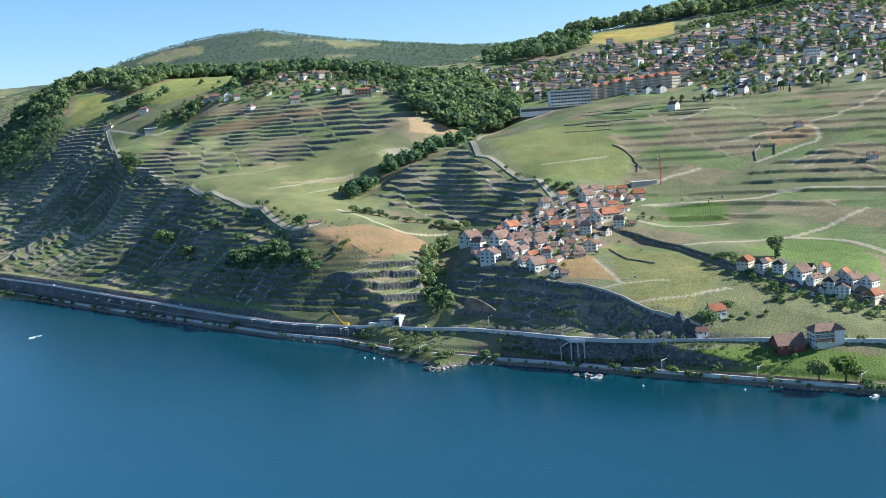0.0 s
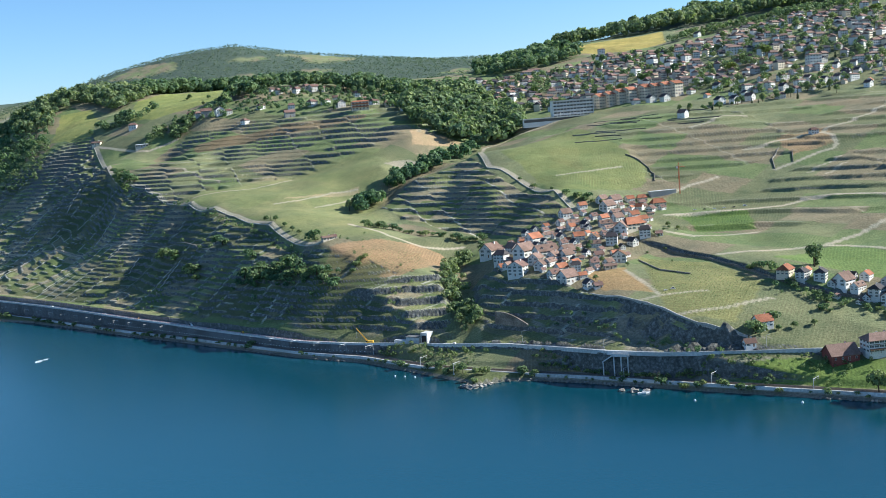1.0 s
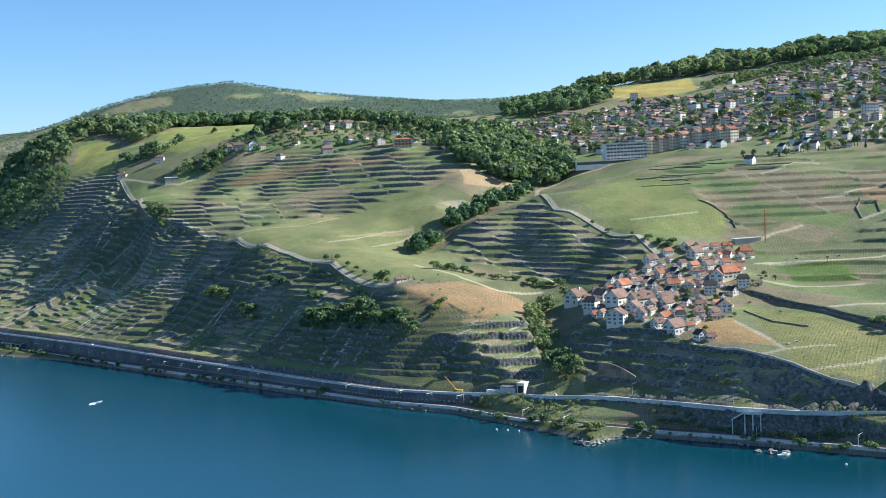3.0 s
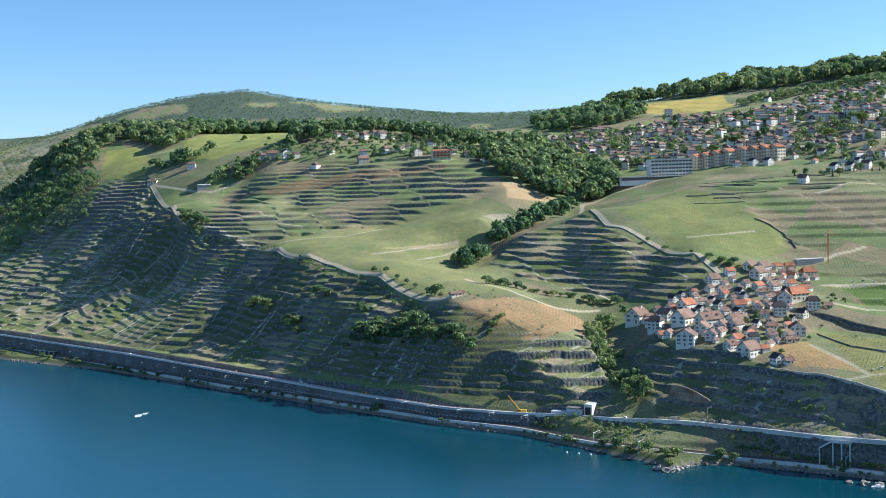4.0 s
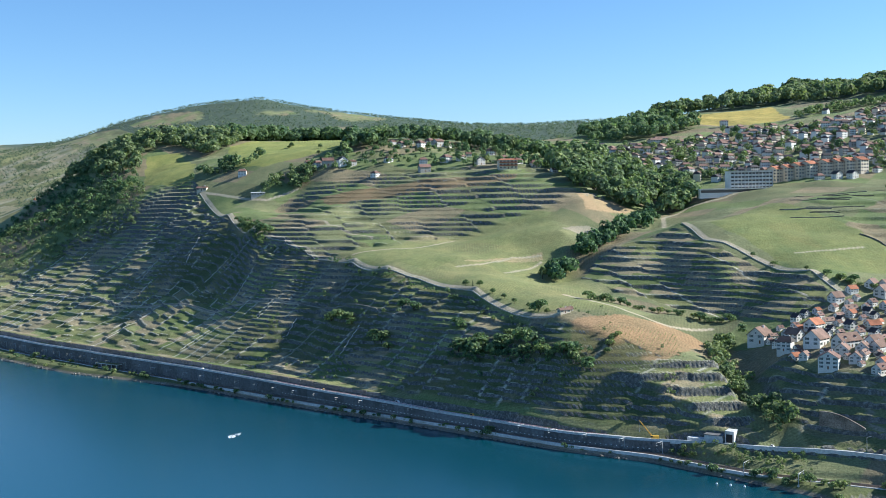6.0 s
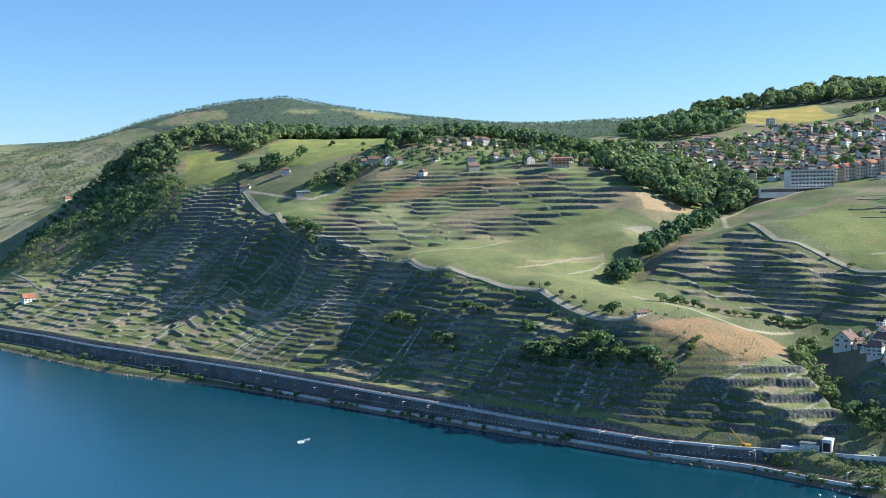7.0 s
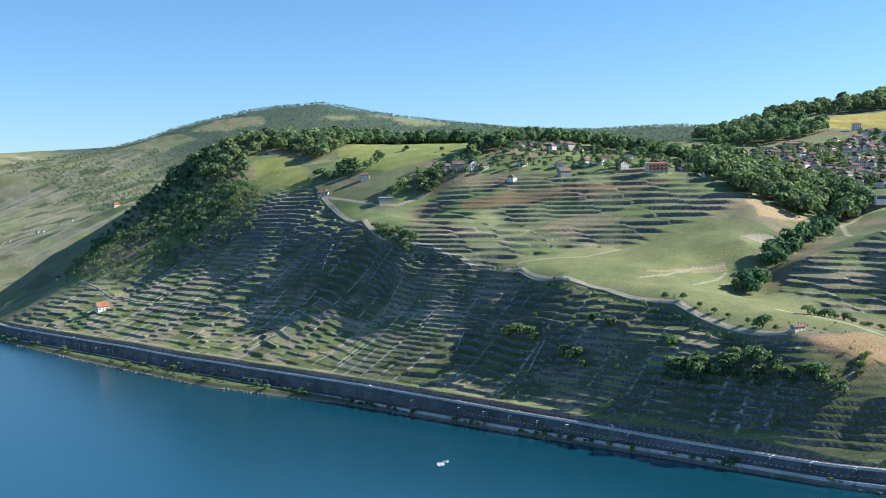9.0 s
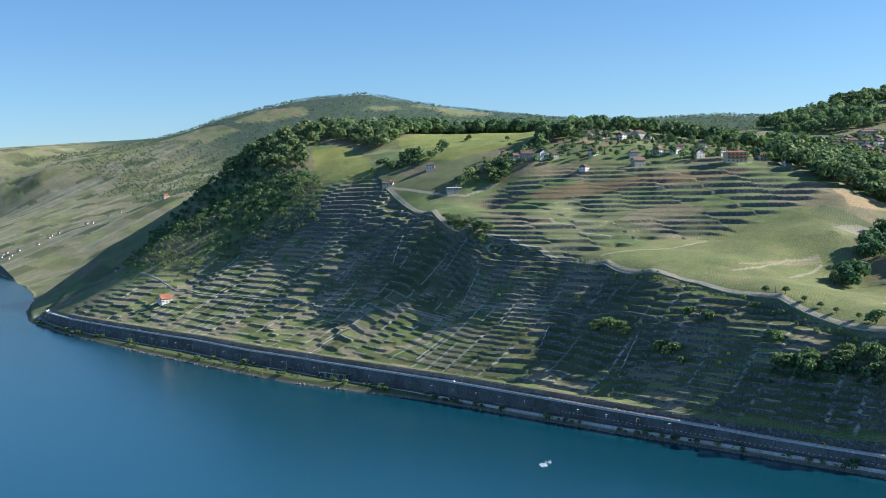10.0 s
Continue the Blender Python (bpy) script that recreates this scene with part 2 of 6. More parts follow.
def ground(x, y, marks=False):
    """The height of the ground, terraces, shelf and lake bed included; with marks, also where pale copings and stairs lie."""
    x, y = np.asarray(x, float), np.asarray(y, float)
    z = bare(x, y)
    u = along(x, y)
    d = inland(x, y) - shore_v(u)
    steep, upper, bank, shelf = zones(x, y)
    spur = bank * (x < -8) * (y < 669)
    z = z + (wobble(x, y, 26, 1) - 0.5) * 3.0 * smooth(d, 60, 110) * (1 - shelf) * smooth(np.hypot(x - 70, y - 650), 70, 110)
    # broken rock face under the brow, gullies and ribs down the slope
    off = side_of(x, y, BROW[::-1])
    face = smooth(off, 1.0, 4 + 4 * wobble(u, 0 * u, 35, 61)) * (1 - smooth(off, 8, 22)) * smooth(u, 500, 560) * (1 - smooth(u, 1150, 1230))
    z = z - face * (1.6 * smooth(wobble(u, 0 * u, 28, 62), 0.45, 0.75) + 1.2 * (1 - smooth(u, 640, 700)))
    ribs = (wobble(u, d * 0.25, 55, 63) - 0.5) * 3.0 + (wobble(u, d * 0.4, 21, 64) - 0.5) * 2.0
    z = z + steep * ribs * smooth(d - road_d(u), 12, 45)
    wild = overgrown(x, y)
    # broad sloping plots low down in the west, narrow ones between high walls elsewhere
    low = smooth(u + 25 * (wobble(x, y, 40, 53) - 0.5), 790, 860) * (1 - smooth(z + 36 * (wobble(x, y, 45, 54) - 0.5) - 22 * smooth(u, 900, 1000), 46, 62))
    low = np.maximum(low, (wobble(u, d * 1.6, 22, 55) > 0.72) * 0.9)
    kept = steep * (1 - 0.35 * smooth(wild, 0.53, 0.60)) * (0.55 + 0.45 * np.clip(low + smooth(u, 860, 960), 0, 1))
    zs, stone = steps(z, u, d, 3.4 + 1.0 * smooth(u, 880, 1000), 28, 11, 0.86, 0.12 + 0.44 * low)
    z, pale = z + kept * (zs - z), kept * stone
    part_up = upper * (0.35 + 0.65 * smooth(wobble(x * 0.6, y * 1.3, 34, 44), 0.22, 0.32))
    zs, stone = steps(z + 2.5 * (wobble(x, y, 33, 48) - 0.5), x + 0.3 * y, y, 4.0, 60, 21, 0.88, 0.38)
    z, pale = z + part_up * (zs - z), np.maximum(pale, part_up * stone * 0.3)
    # long walls across the vineyards beside and above the village
    part_up = shelf * smooth(wobble(x * 0.5, y * 1.4, 44, 47), 0.42, 0.52) * smooth(side_of(x, y, [(110, 640), (128, 745), (140, 800), (130, 930)][::-1]), -4, 4)
    zs, stone = steps(z + 2.0 * (wobble(x, y, 45, 49) - 0.5), x * 0.8 + 0.2 * y, y, 4.8, 90, 41, 0.86, 0.5)
    z, pale = z + part_up * (zs - z), np.maximum(pale, part_up * stone * 0.2)
    # broad terraces on the bank beyond the stream
    left_bank = bank * (x > -53) * (y > 690)
    zs, stone = steps(z + 3.0 * (wobble(x, y, 28, 52) - 0.5), x + 0.3 * y, y, 4.2, 34, 31, 0.9, 0.55)
    z, pale = z + left_bank * (zs - z), np.maximum(pale, left_bank * stone * 0.8)
    zs, stone = steps(12 + 0.41 * (y - 605) + 0.06 * (x + 40), u, d, 4.0, 120, 33, 0.9, 0.22)
    z, pale = z + spur * (zs - z), np.maximum(pale, spur * stone)
    # step in the ground behind the village wall
    sw = side_of(x, y, VILLAGE_WALL)
    z = z + 2.4 * smooth(sw, -0.6, 0.6) * (1 - smooth(sw, 10, 45)) * smooth(x, 98, 112) * (1 - smooth(x, 200, 225))
    # terraced slope and rock cliff under the village, down to the road
    cs, ez = edge_height(x, y, CLIFF)
    cs = np.where(inside(x, y, LAKEWARD), -1.0, 1.0) * np.abs(cs)
    rr = np.maximum(d - road_d(u) - 3.6, 0)
    f = rr / (rr + np.maximum(-cs, 0) + 1e-6)
    rocky = smooth(x, 58, 74)
    prof = (1 - rocky) * f ** 1.15 + rocky * (0.22 * f + 0.78 * smooth(f, 0.55, 0.95))
    zb = road_z(u) + (ez - road_z(u)) * prof
    zs, stone = steps(zb, u, d, 4.0, 46, 37, 0.9, 0.5)
    zb = zb + (1 - rocky) * smooth(rr, 2, 6) * (zs - zb)
    zb = zb + rocky * smooth(f, 0.3, 0.7) * (1 - smooth(f, 0.93, 1)) * (11 * (wobble(u, d * 0.6, 9, 91) - 0.5) + 7 * (wobble(u, d * 0.7, 4, 92) - 0.5))
    cw = (cs < 0) * smooth(x, -1, 9) * (1 - smooth(x, 112, 122)) * (1 - smooth(y, 648, 662)) * smooth(rr, 0.0, 0.6)
    z, pale = z + cw * (zb - z), np.maximum(pale, cw * (1 - rocky) * smooth(rr, 2, 6) * stone * 0.7)
    # rail bed along the lake, road shelf above it
    on = (1 - smooth(u, 1440, 1520)) * smooth(u, 40, 100)
    flat = np.interp(d, [-40, -3, 0, 3, 4.5, 60], [-9, -1.5, 0.2, 2.0, 2.8, 2.8])
    rz, r = road_z(u), d - road_d(u)
    left = smooth(u, 455, 475)
    edge_b = np.where(left > 0.5, road_d(u) - 3.9, np.minimum(np.maximum(8.4, rail_d(u) + 3.2), road_d(u) - 3.4))
    soft = np.where(left > 0.5, 0.7, 5.0)
    z = z + on * (1 - smooth(d, edge_b, edge_b + soft)) * (flat - z)
    z = z + on * (smooth(r, -3.7, -3.1) * (1 - smooth(r, 3.0, 3.7))) * (rz - z)
    up = smooth(u, 600, 660) * (1 - smooth(u, 1330, 1400))
    lift = smooth(r, 3.2, 3.8) * (1 - smooth(r, 7, 26)) * up
    z = z + lift * np.maximum(rz + 3.2 - z, 0)
    rough = 0.25 * (wobble(x, y, 3, 5) - 0.5) * smooth(r, 8, 14)
    z = np.where(d < 3, np.minimum(np.interp(d, [-300, -40, -3, 0, 3], [-60, -9, -1.5, 0.2, 2.0]), z + 0.5), np.maximum(z, 0.6) + rough)
    return (z, pale) if marks else z


def height(x, y):
    return float(ground(np.array([x]), np.array([y]))[0])

# ---- materials ----
def material(name, rough=0.9, metal=0.0):
    m = bpy.data.materials.new(name)
    m.use_nodes = True
    b = m.node_tree.nodes["Principled BSDF"]
    b.inputs["Roughness"].default_value, b.inputs["Metallic"].default_value = rough, metal
    b.inputs["Specular IOR Level"].default_value = 0.25
    return m, m.node_tree, b


def node(nt, kind, **values):
    n = nt.nodes.new(kind)
    for k, v in values.items():
        n.inputs[k].default_value = v
    return n


def mix(nt, kind, fac, a, b):
    n = nt.nodes.new("ShaderNodeMix")
    n.data_type, n.blend_type = "RGBA", kind
    for sock, v in ((n.inputs[0], fac), (n.inputs[6], a), (n.inputs[7], b)):
        if hasattr(v, "is_linked"):
            nt.links.new(v, sock)
        else:
            sock.default_value = v
    return n.outputs[2]


def ramp(nt, src, stops):
    n = nt.nodes.new("ShaderNodeValToRGB")
    els = n.color_ramp.elements
    while len(els) < len(stops):
        els.new(0.5)
    for e, (p, c) in zip(els, stops):
        e.position, e.color = p, (*c, 1) if len(c) == 3 else c
    nt.links.new(src, n.inputs[0])
    return n.outputs[0]


def coords(nt):
    return nt.nodes.new("ShaderNodeNewGeometry").outputs["Position"]


def noise_tex(nt, vec, scale, detail=4, rough=0.6):
    n = node(nt, "ShaderNodeTexNoise", Scale=scale, Detail=detail, Roughness=rough)
    nt.links.new(vec, n.inputs["Vector"])
    return n.outputs["Fac"]


def bump(nt, bsdf, src, strength, distance):
    n = node(nt, "ShaderNodeBump", Strength=strength, Distance=distance)
    nt.links.new(src, n.inputs["Height"])
    nt.links.new(n.outputs[0], bsdf.inputs["Normal"])


def simple(name, color, rough=0.85, metal=0.0, grain=6.0, amount=0.35, relief=0.0, per_object=0.0, spec=0.25):
    """A plain surface with grain and stains at two scales."""
    m, nt, b = material(name, rough, metal)
    b.inputs["Specular IOR Level"].default_value = spec
    p = coords(nt)
    fine, broad = noise_tex(nt, p, grain, 3), noise_tex(nt, p, grain * 0.07, 3)
    lo, hi = 1 - amount, 1 + amount * 0.6
    a = ramp(nt, fine, [(0.3, (lo, lo, lo)), (0.7, (hi, hi, hi))])
    c = ramp(nt, broad, [(0.35, (lo, lo, lo * 0.95)), (0.65, (1, 1, 1))])
    col = mix(nt, "MULTIPLY", 1.0, mix(nt, "MULTIPLY", 1.0, (*color, 1), a), c)
    if per_object:
        info = nt.nodes.new("ShaderNodeObjectInfo")
        k = 1 - per_object
        r = ramp(nt, info.outputs["Random"], [(0, (k, k * 0.97, k * 0.94)), (1, (1 + per_object * 0.5,) * 3)])
        col = mix(nt, "MULTIPLY", 1.0, col, r)
    nt.links.new(col, b.inputs["Base Color"])
    if relief:
        bump(nt, b, fine, 0.6, relief)
    return m


# land: cover colour by plot, dry-stone where the ground stands steep
land_mat, nt, b = material("land", 0.95)
p = coords(nt)
cover = nt.nodes.new("ShaderNodeAttribute")
cover.attribute_name = "cover"
fine = noise_tex(nt, p, 0.9, 5, 0.7)
broad = noise_tex(nt, p, 0.06, 4)
tint = ramp(nt, fine, [(0.28, (0.55, 0.6, 0.5)), (0.72, (1.35, 1.3, 1.25))])
tint2 = ramp(nt, broad, [(0.3, (0.78, 0.84, 0.8)), (0.7, (1.18, 1.1, 1.05))])
col = mix(nt, "MULTIPLY", 1.0, mix(nt, "MULTIPLY", 1.0, cover.outputs["Color"], tint), tint2)
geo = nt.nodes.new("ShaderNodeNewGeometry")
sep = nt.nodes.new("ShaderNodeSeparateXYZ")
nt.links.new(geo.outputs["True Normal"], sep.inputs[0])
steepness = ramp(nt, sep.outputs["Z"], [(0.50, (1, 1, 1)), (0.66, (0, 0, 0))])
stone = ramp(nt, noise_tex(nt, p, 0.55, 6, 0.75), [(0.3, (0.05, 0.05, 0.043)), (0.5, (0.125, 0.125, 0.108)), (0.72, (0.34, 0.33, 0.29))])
row = nt.nodes.new("ShaderNodeAttribute")
row.attribute_name = "rows"
wav = nt.nodes.new("ShaderNodeMath")
wav.operation = "SINE"
nt.links.new(row.outputs["Fac"], wav.inputs[0])
lines = ramp(nt, wav.outputs[0], [(0.0, (0.72, 0.70, 0.66)), (0.55, (1.12, 1.14, 1.1))])
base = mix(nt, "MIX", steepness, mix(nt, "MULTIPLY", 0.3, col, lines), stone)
nt.links.new(base, b.inputs["Base Color"])
bump(nt, b, fine, 0.8, 0.7)

# lake: deep clear water with small ripples
water_mat, nt, b = material("lake_water", 0.2)
b.inputs["Specular IOR Level"].default_value = 0.5
b.inputs["IOR"].default_value = 1.33
p = coords(nt)
deep = ramp(nt, noise_tex(nt, p, 0.004, 3), [(0.3, (0.005, 0.040, 0.058)), (0.7, (0.008, 0.052, 0.076))])
# paler away from the shore: reflected sky painted into the water colour
far_out = node(nt, "ShaderNodeVectorMath")
far_out.operation = "DOT_PRODUCT"
far_out.inputs[1].default_value = (-R2, -R2, 0)
nt.links.new(p, far_out.inputs[0])
span = node(nt, "ShaderNodeMapRange", **{"From Min": -370.0, "From Max": -150.0})
nt.links.new(far_out.outputs["Value"], span.inputs["Value"])
sky_sheen = mix(nt, "MIX", span.outputs[0], deep, (0.022, 0.086, 0.132, 1))
nt.links.new(sky_sheen, b.inputs["Base Color"])
rip = noise_tex(nt, p, 0.8, 4, 0.6)
bump(nt, b, rip, 0.25, 0.12)


def mesh_object(name, verts, faces, mat, smooth_shade=False):
    me = bpy.data.meshes.new(name)
    me.from_pydata(verts, [], faces)
    me.materials.append(mat)
    if smooth_shade:
        me.shade_smooth()
    return new(name, me)


# ---- the ground, one sheet from the lake bed to the far hills ----
def spread(stops):
    """Grid lines: (from, spacing) stops, the spacing growing evenly between them."""
    out = [stops[0][0]]
    for (a, s), (b2, s2) in zip(stops[:-1], stops[1:]):
        x = a
        while x < b2 - 1e-6:
            x += s + (s2 - s) * (x - a) / (b2 - a)
            out.append(min(x, b2))
    return np.array(out)


COLS = spread([(-1800, 200), (0, 30), (150, 2.2), (430, 1.7), (1150, 1.7), (1480, 2.2), (1700, 10), (2600, 25), (4600, 70)])
ROWS_D = spread([(-300, 60), (-40, 8), (-17, 1.0), (60, 0.7), (200, 0.72), (260, 1.0), (520, 1.9), (800, 2.6), (1100, 7), (1700, 16), (3600, 45), (4300, 90)])
U, D = np.meshgrid(COLS, ROWS_D)
SMOOTH_SHORE = np.mean([shore_v(COLS + k) for k in range(-45, 46, 5)], axis=0)
V = SMOOTH_SHORE[None, :] + D
GX, GY = (V - U) * R2, (U + V) * R2
GZ, GP = ground(GX, GY, True)


def plot_cells(x, y, size, seed):
    """Plot numbers: irregular cells, turned along the lake."""
    u, v = along(x, y) + 14 * (wobble(x, y, 60, seed) - 0.5), inland(x, y) + 10 * (wobble(x, y, 50, seed + 1) - 0.5)
    i = np.floor(u / size)
    j = np.floor(v / (size * 0.6) + hash01(i, seed))
    return hash01(i, j, seed), hash01(i, j, seed + 7), np.minimum(u / size - i, 1 - (u / size - i)) * size


def paint(base, mask, color):
    return base + mask[..., None] * (np.array(color) - base)


LANES = {
    "brow": BROW[:-1],
    "bank": [(30, 875), (33, 833), (46, 806), (64, 757), (77, 714)],
    "upper_a": [(191, 853), (208, 859), (220, 869), (234, 858)],
    "upper_b": [(212, 793), (224, 791), (235, 795), (257, 792), (267, 792), (275, 798), (294, 805), (315, 817), (333, 830), (349, 853)],
    "loop": [(218, 747), (235, 752), (253, 759), (263, 760), (268, 766), (270, 779), (268, 790)],
    "vine_a": [(233, 727), (246, 733), (259, 738)],
    "vine_b": [(241, 717), (258, 727)],
    "yard": [(145, 741), (160, 749), (175, 752), (180, 755)],
    "village": [(130, 697), (157, 695), (186, 690), (200, 686), (215, 690), (231, 685), (268, 656), (330, 620)],
    "middle": [(121, 660), (134, 648), (151, 647), (170, 644)],
    "lower": [(135, 603), (158, 600), (192, 598), (207, 606), (215, 608), (245, 625)],
    "fork": [(192, 598), (203, 593), (214, 581), (228, 556), (250, 520)],
    "field": [(85, 523), (101, 523), (116, 525), (128, 530), (140, 533)],
    "field_b": [(63, 543), (77, 545), (89, 546), (112, 546)],
    "field_c": [(83, 599), (89, 546)],
    "hotel": [(30, 930), (40, 971), (68, 1002), (99, 1000), (121, 1008)],
    "meadow": [(-205, 925), (-169, 929), (-147, 942), (-127, 957)],
    "meadow_b": [(-257, 1022), (-230, 1012), (-212, 1011), (-200, 1016)],
    "meadow_c": [(-230, 1023), (-212, 997), (-191, 975)],
    "meadow_d": [(-133, 865), (-117, 872), (-90, 895), (-70, 897)],
    "meadow_e": [(-101, 856), (-71, 889)],
    "shelf_a": [(76, 787), (100, 789), (124, 796)],
    "spur": [(-72, 782), (-45, 731), (-23, 721), (3, 727)],
    "tops": [(-361, 1228), (-330, 1190), (-290, 1160), (-262, 1172)],
    "slope_road": [(-612, 1286), (-575, 1241), (-550, 1214), (-531, 1189), (-461, 1117), (-405, 1055), (-367, 1021), (-322, 970), (-281, 937), (-225, 880), (-170, 800)],
    "far_shore": [(-900, 1900), (-1020, 2150), (-1200, 2500), (-1430, 3000)],
}
FIELDS = [
    ((0.36, 0.24, 0.14), [(-82, 707), (-55, 716), (-30, 722), (-12, 714), (-6, 703), (-38, 666), (-71, 673), (-86, 687)]),
    ((0.36, 0.23, 0.14), [(78, 849), (101, 851), (96, 790), (77, 821)]),
    ((0.34, 0.24, 0.14), [(238, 800), (276, 800), (268, 769), (235, 764)]),
    ((0.42, 0.31, 0.19), [(-23, 1006), (-14, 1010), (24, 992), (10, 977), (-22, 970)]),
    ((0.40, 0.27, 0.13), [(63, 607), (83, 604), (88, 551), (66, 570)]),
    ((0.34, 0.31, 0.25), [(-48, 936), (-25, 945), (-13, 938), (-34, 922)]),
    ((0.45, 0.36, 0.10), [(205, 1480), (215, 1550), (345, 1560), (311, 1408), (253, 1390)]),
    ((0.27, 0.28, 0.085), [(-455, 1430), (-435, 1310), (-375, 1254), (-385, 1343), (-415, 1430)]),
    ((0.27, 0.29, 0.085), [(-345, 1290), (-360, 1450), (-300, 1520), (-190, 1500), (-220, 1260), (-300, 1240)]),
    ((0.18, 0.25, 0.07), [(155, 578), (199, 596), (212, 581), (221, 546), (210, 518), (180, 555)]),
    ((0.21, 0.235, 0.085), [(44, 862), (110, 930), (142, 795), (130, 754), (71, 741)]),
    ((0.13, 0.20, 0.045), [(140, 702), (179, 688), (173, 654), (141, 663)]),
    ((0.25, 0.245, 0.10), [(88, 551), (97, 632), (128, 595), (143, 550), (115, 512), (90, 520)]),
    ((0.17, 0.24, 0.05), [(95, 494), (150, 478), (230, 430), (210, 420), (140, 460)]),
    ((0.40, 0.33, 0.20), [(-132, 873), (-98, 893), (-69, 900), (-69, 893), (-98, 885)]),
    ((0.23, 0.17, 0.10), [(-240, 1130), (-120, 1100), (-60, 1080), (-70, 1060), (-150, 1075), (-230, 1095)]),
]


FAR_FIELDS = [[(-950, 3600), (-890, 3730), (-716, 3610), (-700, 3470), (-838, 3480)], [(-1201, 3660), (-1060, 3720), (-977, 3600), (-890, 3430), (-975, 3340)], [(80, 2950), (138, 3020), (180, 2990), (154, 2860)], [(-1500, 3700), (-1380, 3760), (-1330, 3600), (-1450, 3500)]]


def far_wood(x, y):
    """Where the distant hills are wooded."""
    w = smooth(wobble(x, y, 260, 8) * 0.6 + wobble(x, y, 90, 9) * 0.4, 0.20, 0.25)
    for poly in FAR_FIELDS:
        w = w * (1 - inside(x, y, poly))
    deep = inland(x, y) - shore_v(along(x, y)) + 160 * (wobble(x, y, 150, 18) - 0.5)
    return w * smooth(np.hypot(x, y), 1560, 1680) * smooth(deep, 330, 420)


def cover_colour(x, y, z):
    u = along(x, y)
    d = inland(x, y) - shore_v(u)
    a, b2, edge = plot_cells(x, y, 42, 3)
    col = np.zeros(x.shape + (3,)) + np.array((0.195, 0.207, 0.108))
    col = col * (0.82 + 0.4 * a)[..., None]
    col = paint(col, (b2 > 0.74) * 0.7, (0.27, 0.215, 0.15))
    col = paint(col, (b2 < 0.22) * 0.7, (0.17, 0.225, 0.085))
    steep, upper, bank, shelf = zones(x, y)
    a2, b3, _ = plot_cells(x, y, 17, 23)
    plot = np.array((0.21, 0.225, 0.10)) * (0.6 + 0.8 * a2)[..., None]
    plot = paint(plot, (b3 > 0.62) * 0.85, (0.33, 0.28, 0.19))
    plot = paint(plot, (b3 < 0.2) * 0.8, (0.13, 0.17, 0.06))
    m = np.maximum(steep, bank)[..., None]
    cs, _e = edge_height(x, y, CLIFF)
    cs = np.where(inside(x, y, LAKEWARD), -1.0, 1.0) * np.abs(cs)
    under = ((cs < 1.0) & (d - road_d(u) > 3.5) & (x > 2) & (x < 121) & (y < 655)) * 1.0
    plot = paint(plot, under * (1 - smooth(x, 55, 70)) * 0.6, (0.12, 0.14, 0.07))
    m = np.maximum(m, under[..., None] * 0.9)
    col = col * (1 - m) + plot * m
    # wooded ground of the far hills, matched to the haze-toned leaves
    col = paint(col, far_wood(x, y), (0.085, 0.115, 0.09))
    lit = smooth(x, -330, -300) * (1 - smooth(x, -60, -40)) * (1 - smooth(y - 0.25 * x, 985, 1010)) * smooth(side_of(x, y, BROW), 0, 6) * smooth(y, 715, 740)
    col = paint(col, lit * 0.8, (0.245, 0.26, 0.11))
    for c, poly in FIELDS:
        wx, wy = x + 3 * (wobble(x, y, 9, 51) - 0.5), y + 3 * (wobble(x, y, 9, 52) - 0.5)
        near = inside(wx, wy, poly)
        col = paint(col, near * 0.9, c)
    for name, line in LANES.items():
        wide = 3 if name.startswith("far") else 1.2 if name.startswith(("field", "vine", "shelf", "meadow")) else 2.0
        col = paint(col, 1 - smooth(line_distance(x, y, line), wide * 0.65, wide), (0.46, 0.41, 0.32))
    rail = (1 - smooth(np.abs(d - rail_d(u)), 3.0, 3.6)) * (1 - smooth(u, 1450, 1500)) * smooth(u, 40, 100)
    col = paint(col, rail, (0.46, 0.43, 0.39))
    bank_strip = (1 - smooth(d - rail_d(u), -3.6, -2.8)) * smooth(d, 1.0, 2.2)
    col = paint(col, bank_strip, (0.12, 0.14, 0.06))
    col = paint(col, 1 - smooth(d, 1.0, 2.0), (0.22, 0.20, 0.17))
    # rock under the village and on the brow
    rock = inside(x, y, [(36, 606), (62, 556), (95, 503), (128, 500), (122, 485), (92, 487), (70, 512), (45, 545), (28, 580)]) * 0.8
    col = paint(col, rock * (wobble(x, y, 7, 61) > 0.3), (0.30, 0.27, 0.22))
    bay = smooth(u, 1650, 1750) * (1 - smooth(d, 500, 800))
    a4, b4, e4 = plot_cells(x, y, 75, 83)
    bayc = np.array((0.25, 0.25, 0.12)) * (0.7 + 0.6 * a4)[..., None]
    bayc = paint(bayc, (b4 > 0.6) * 0.8, (0.33, 0.29, 0.19))
    bayc = paint(bayc, (b4 < 0.12) * 0.8, (0.08, 0.11, 0.05))
    bayc = paint(bayc, (e4 < 3.5) * 0.7, (0.42, 0.39, 0.32))
    col = col * (1 - bay[..., None]) + bayc * bay[..., None]
    # scrub, spread wider where the slope lies shaded to paint that shade in
    wild = overgrown(x, y)
    scrub = np.maximum(steep * smooth(wild, 0.5, 0.62) * smooth(z, 35, 55), smooth(wild, 0.36, 0.46) * steep * (1 - smooth(u, 800, 880)))
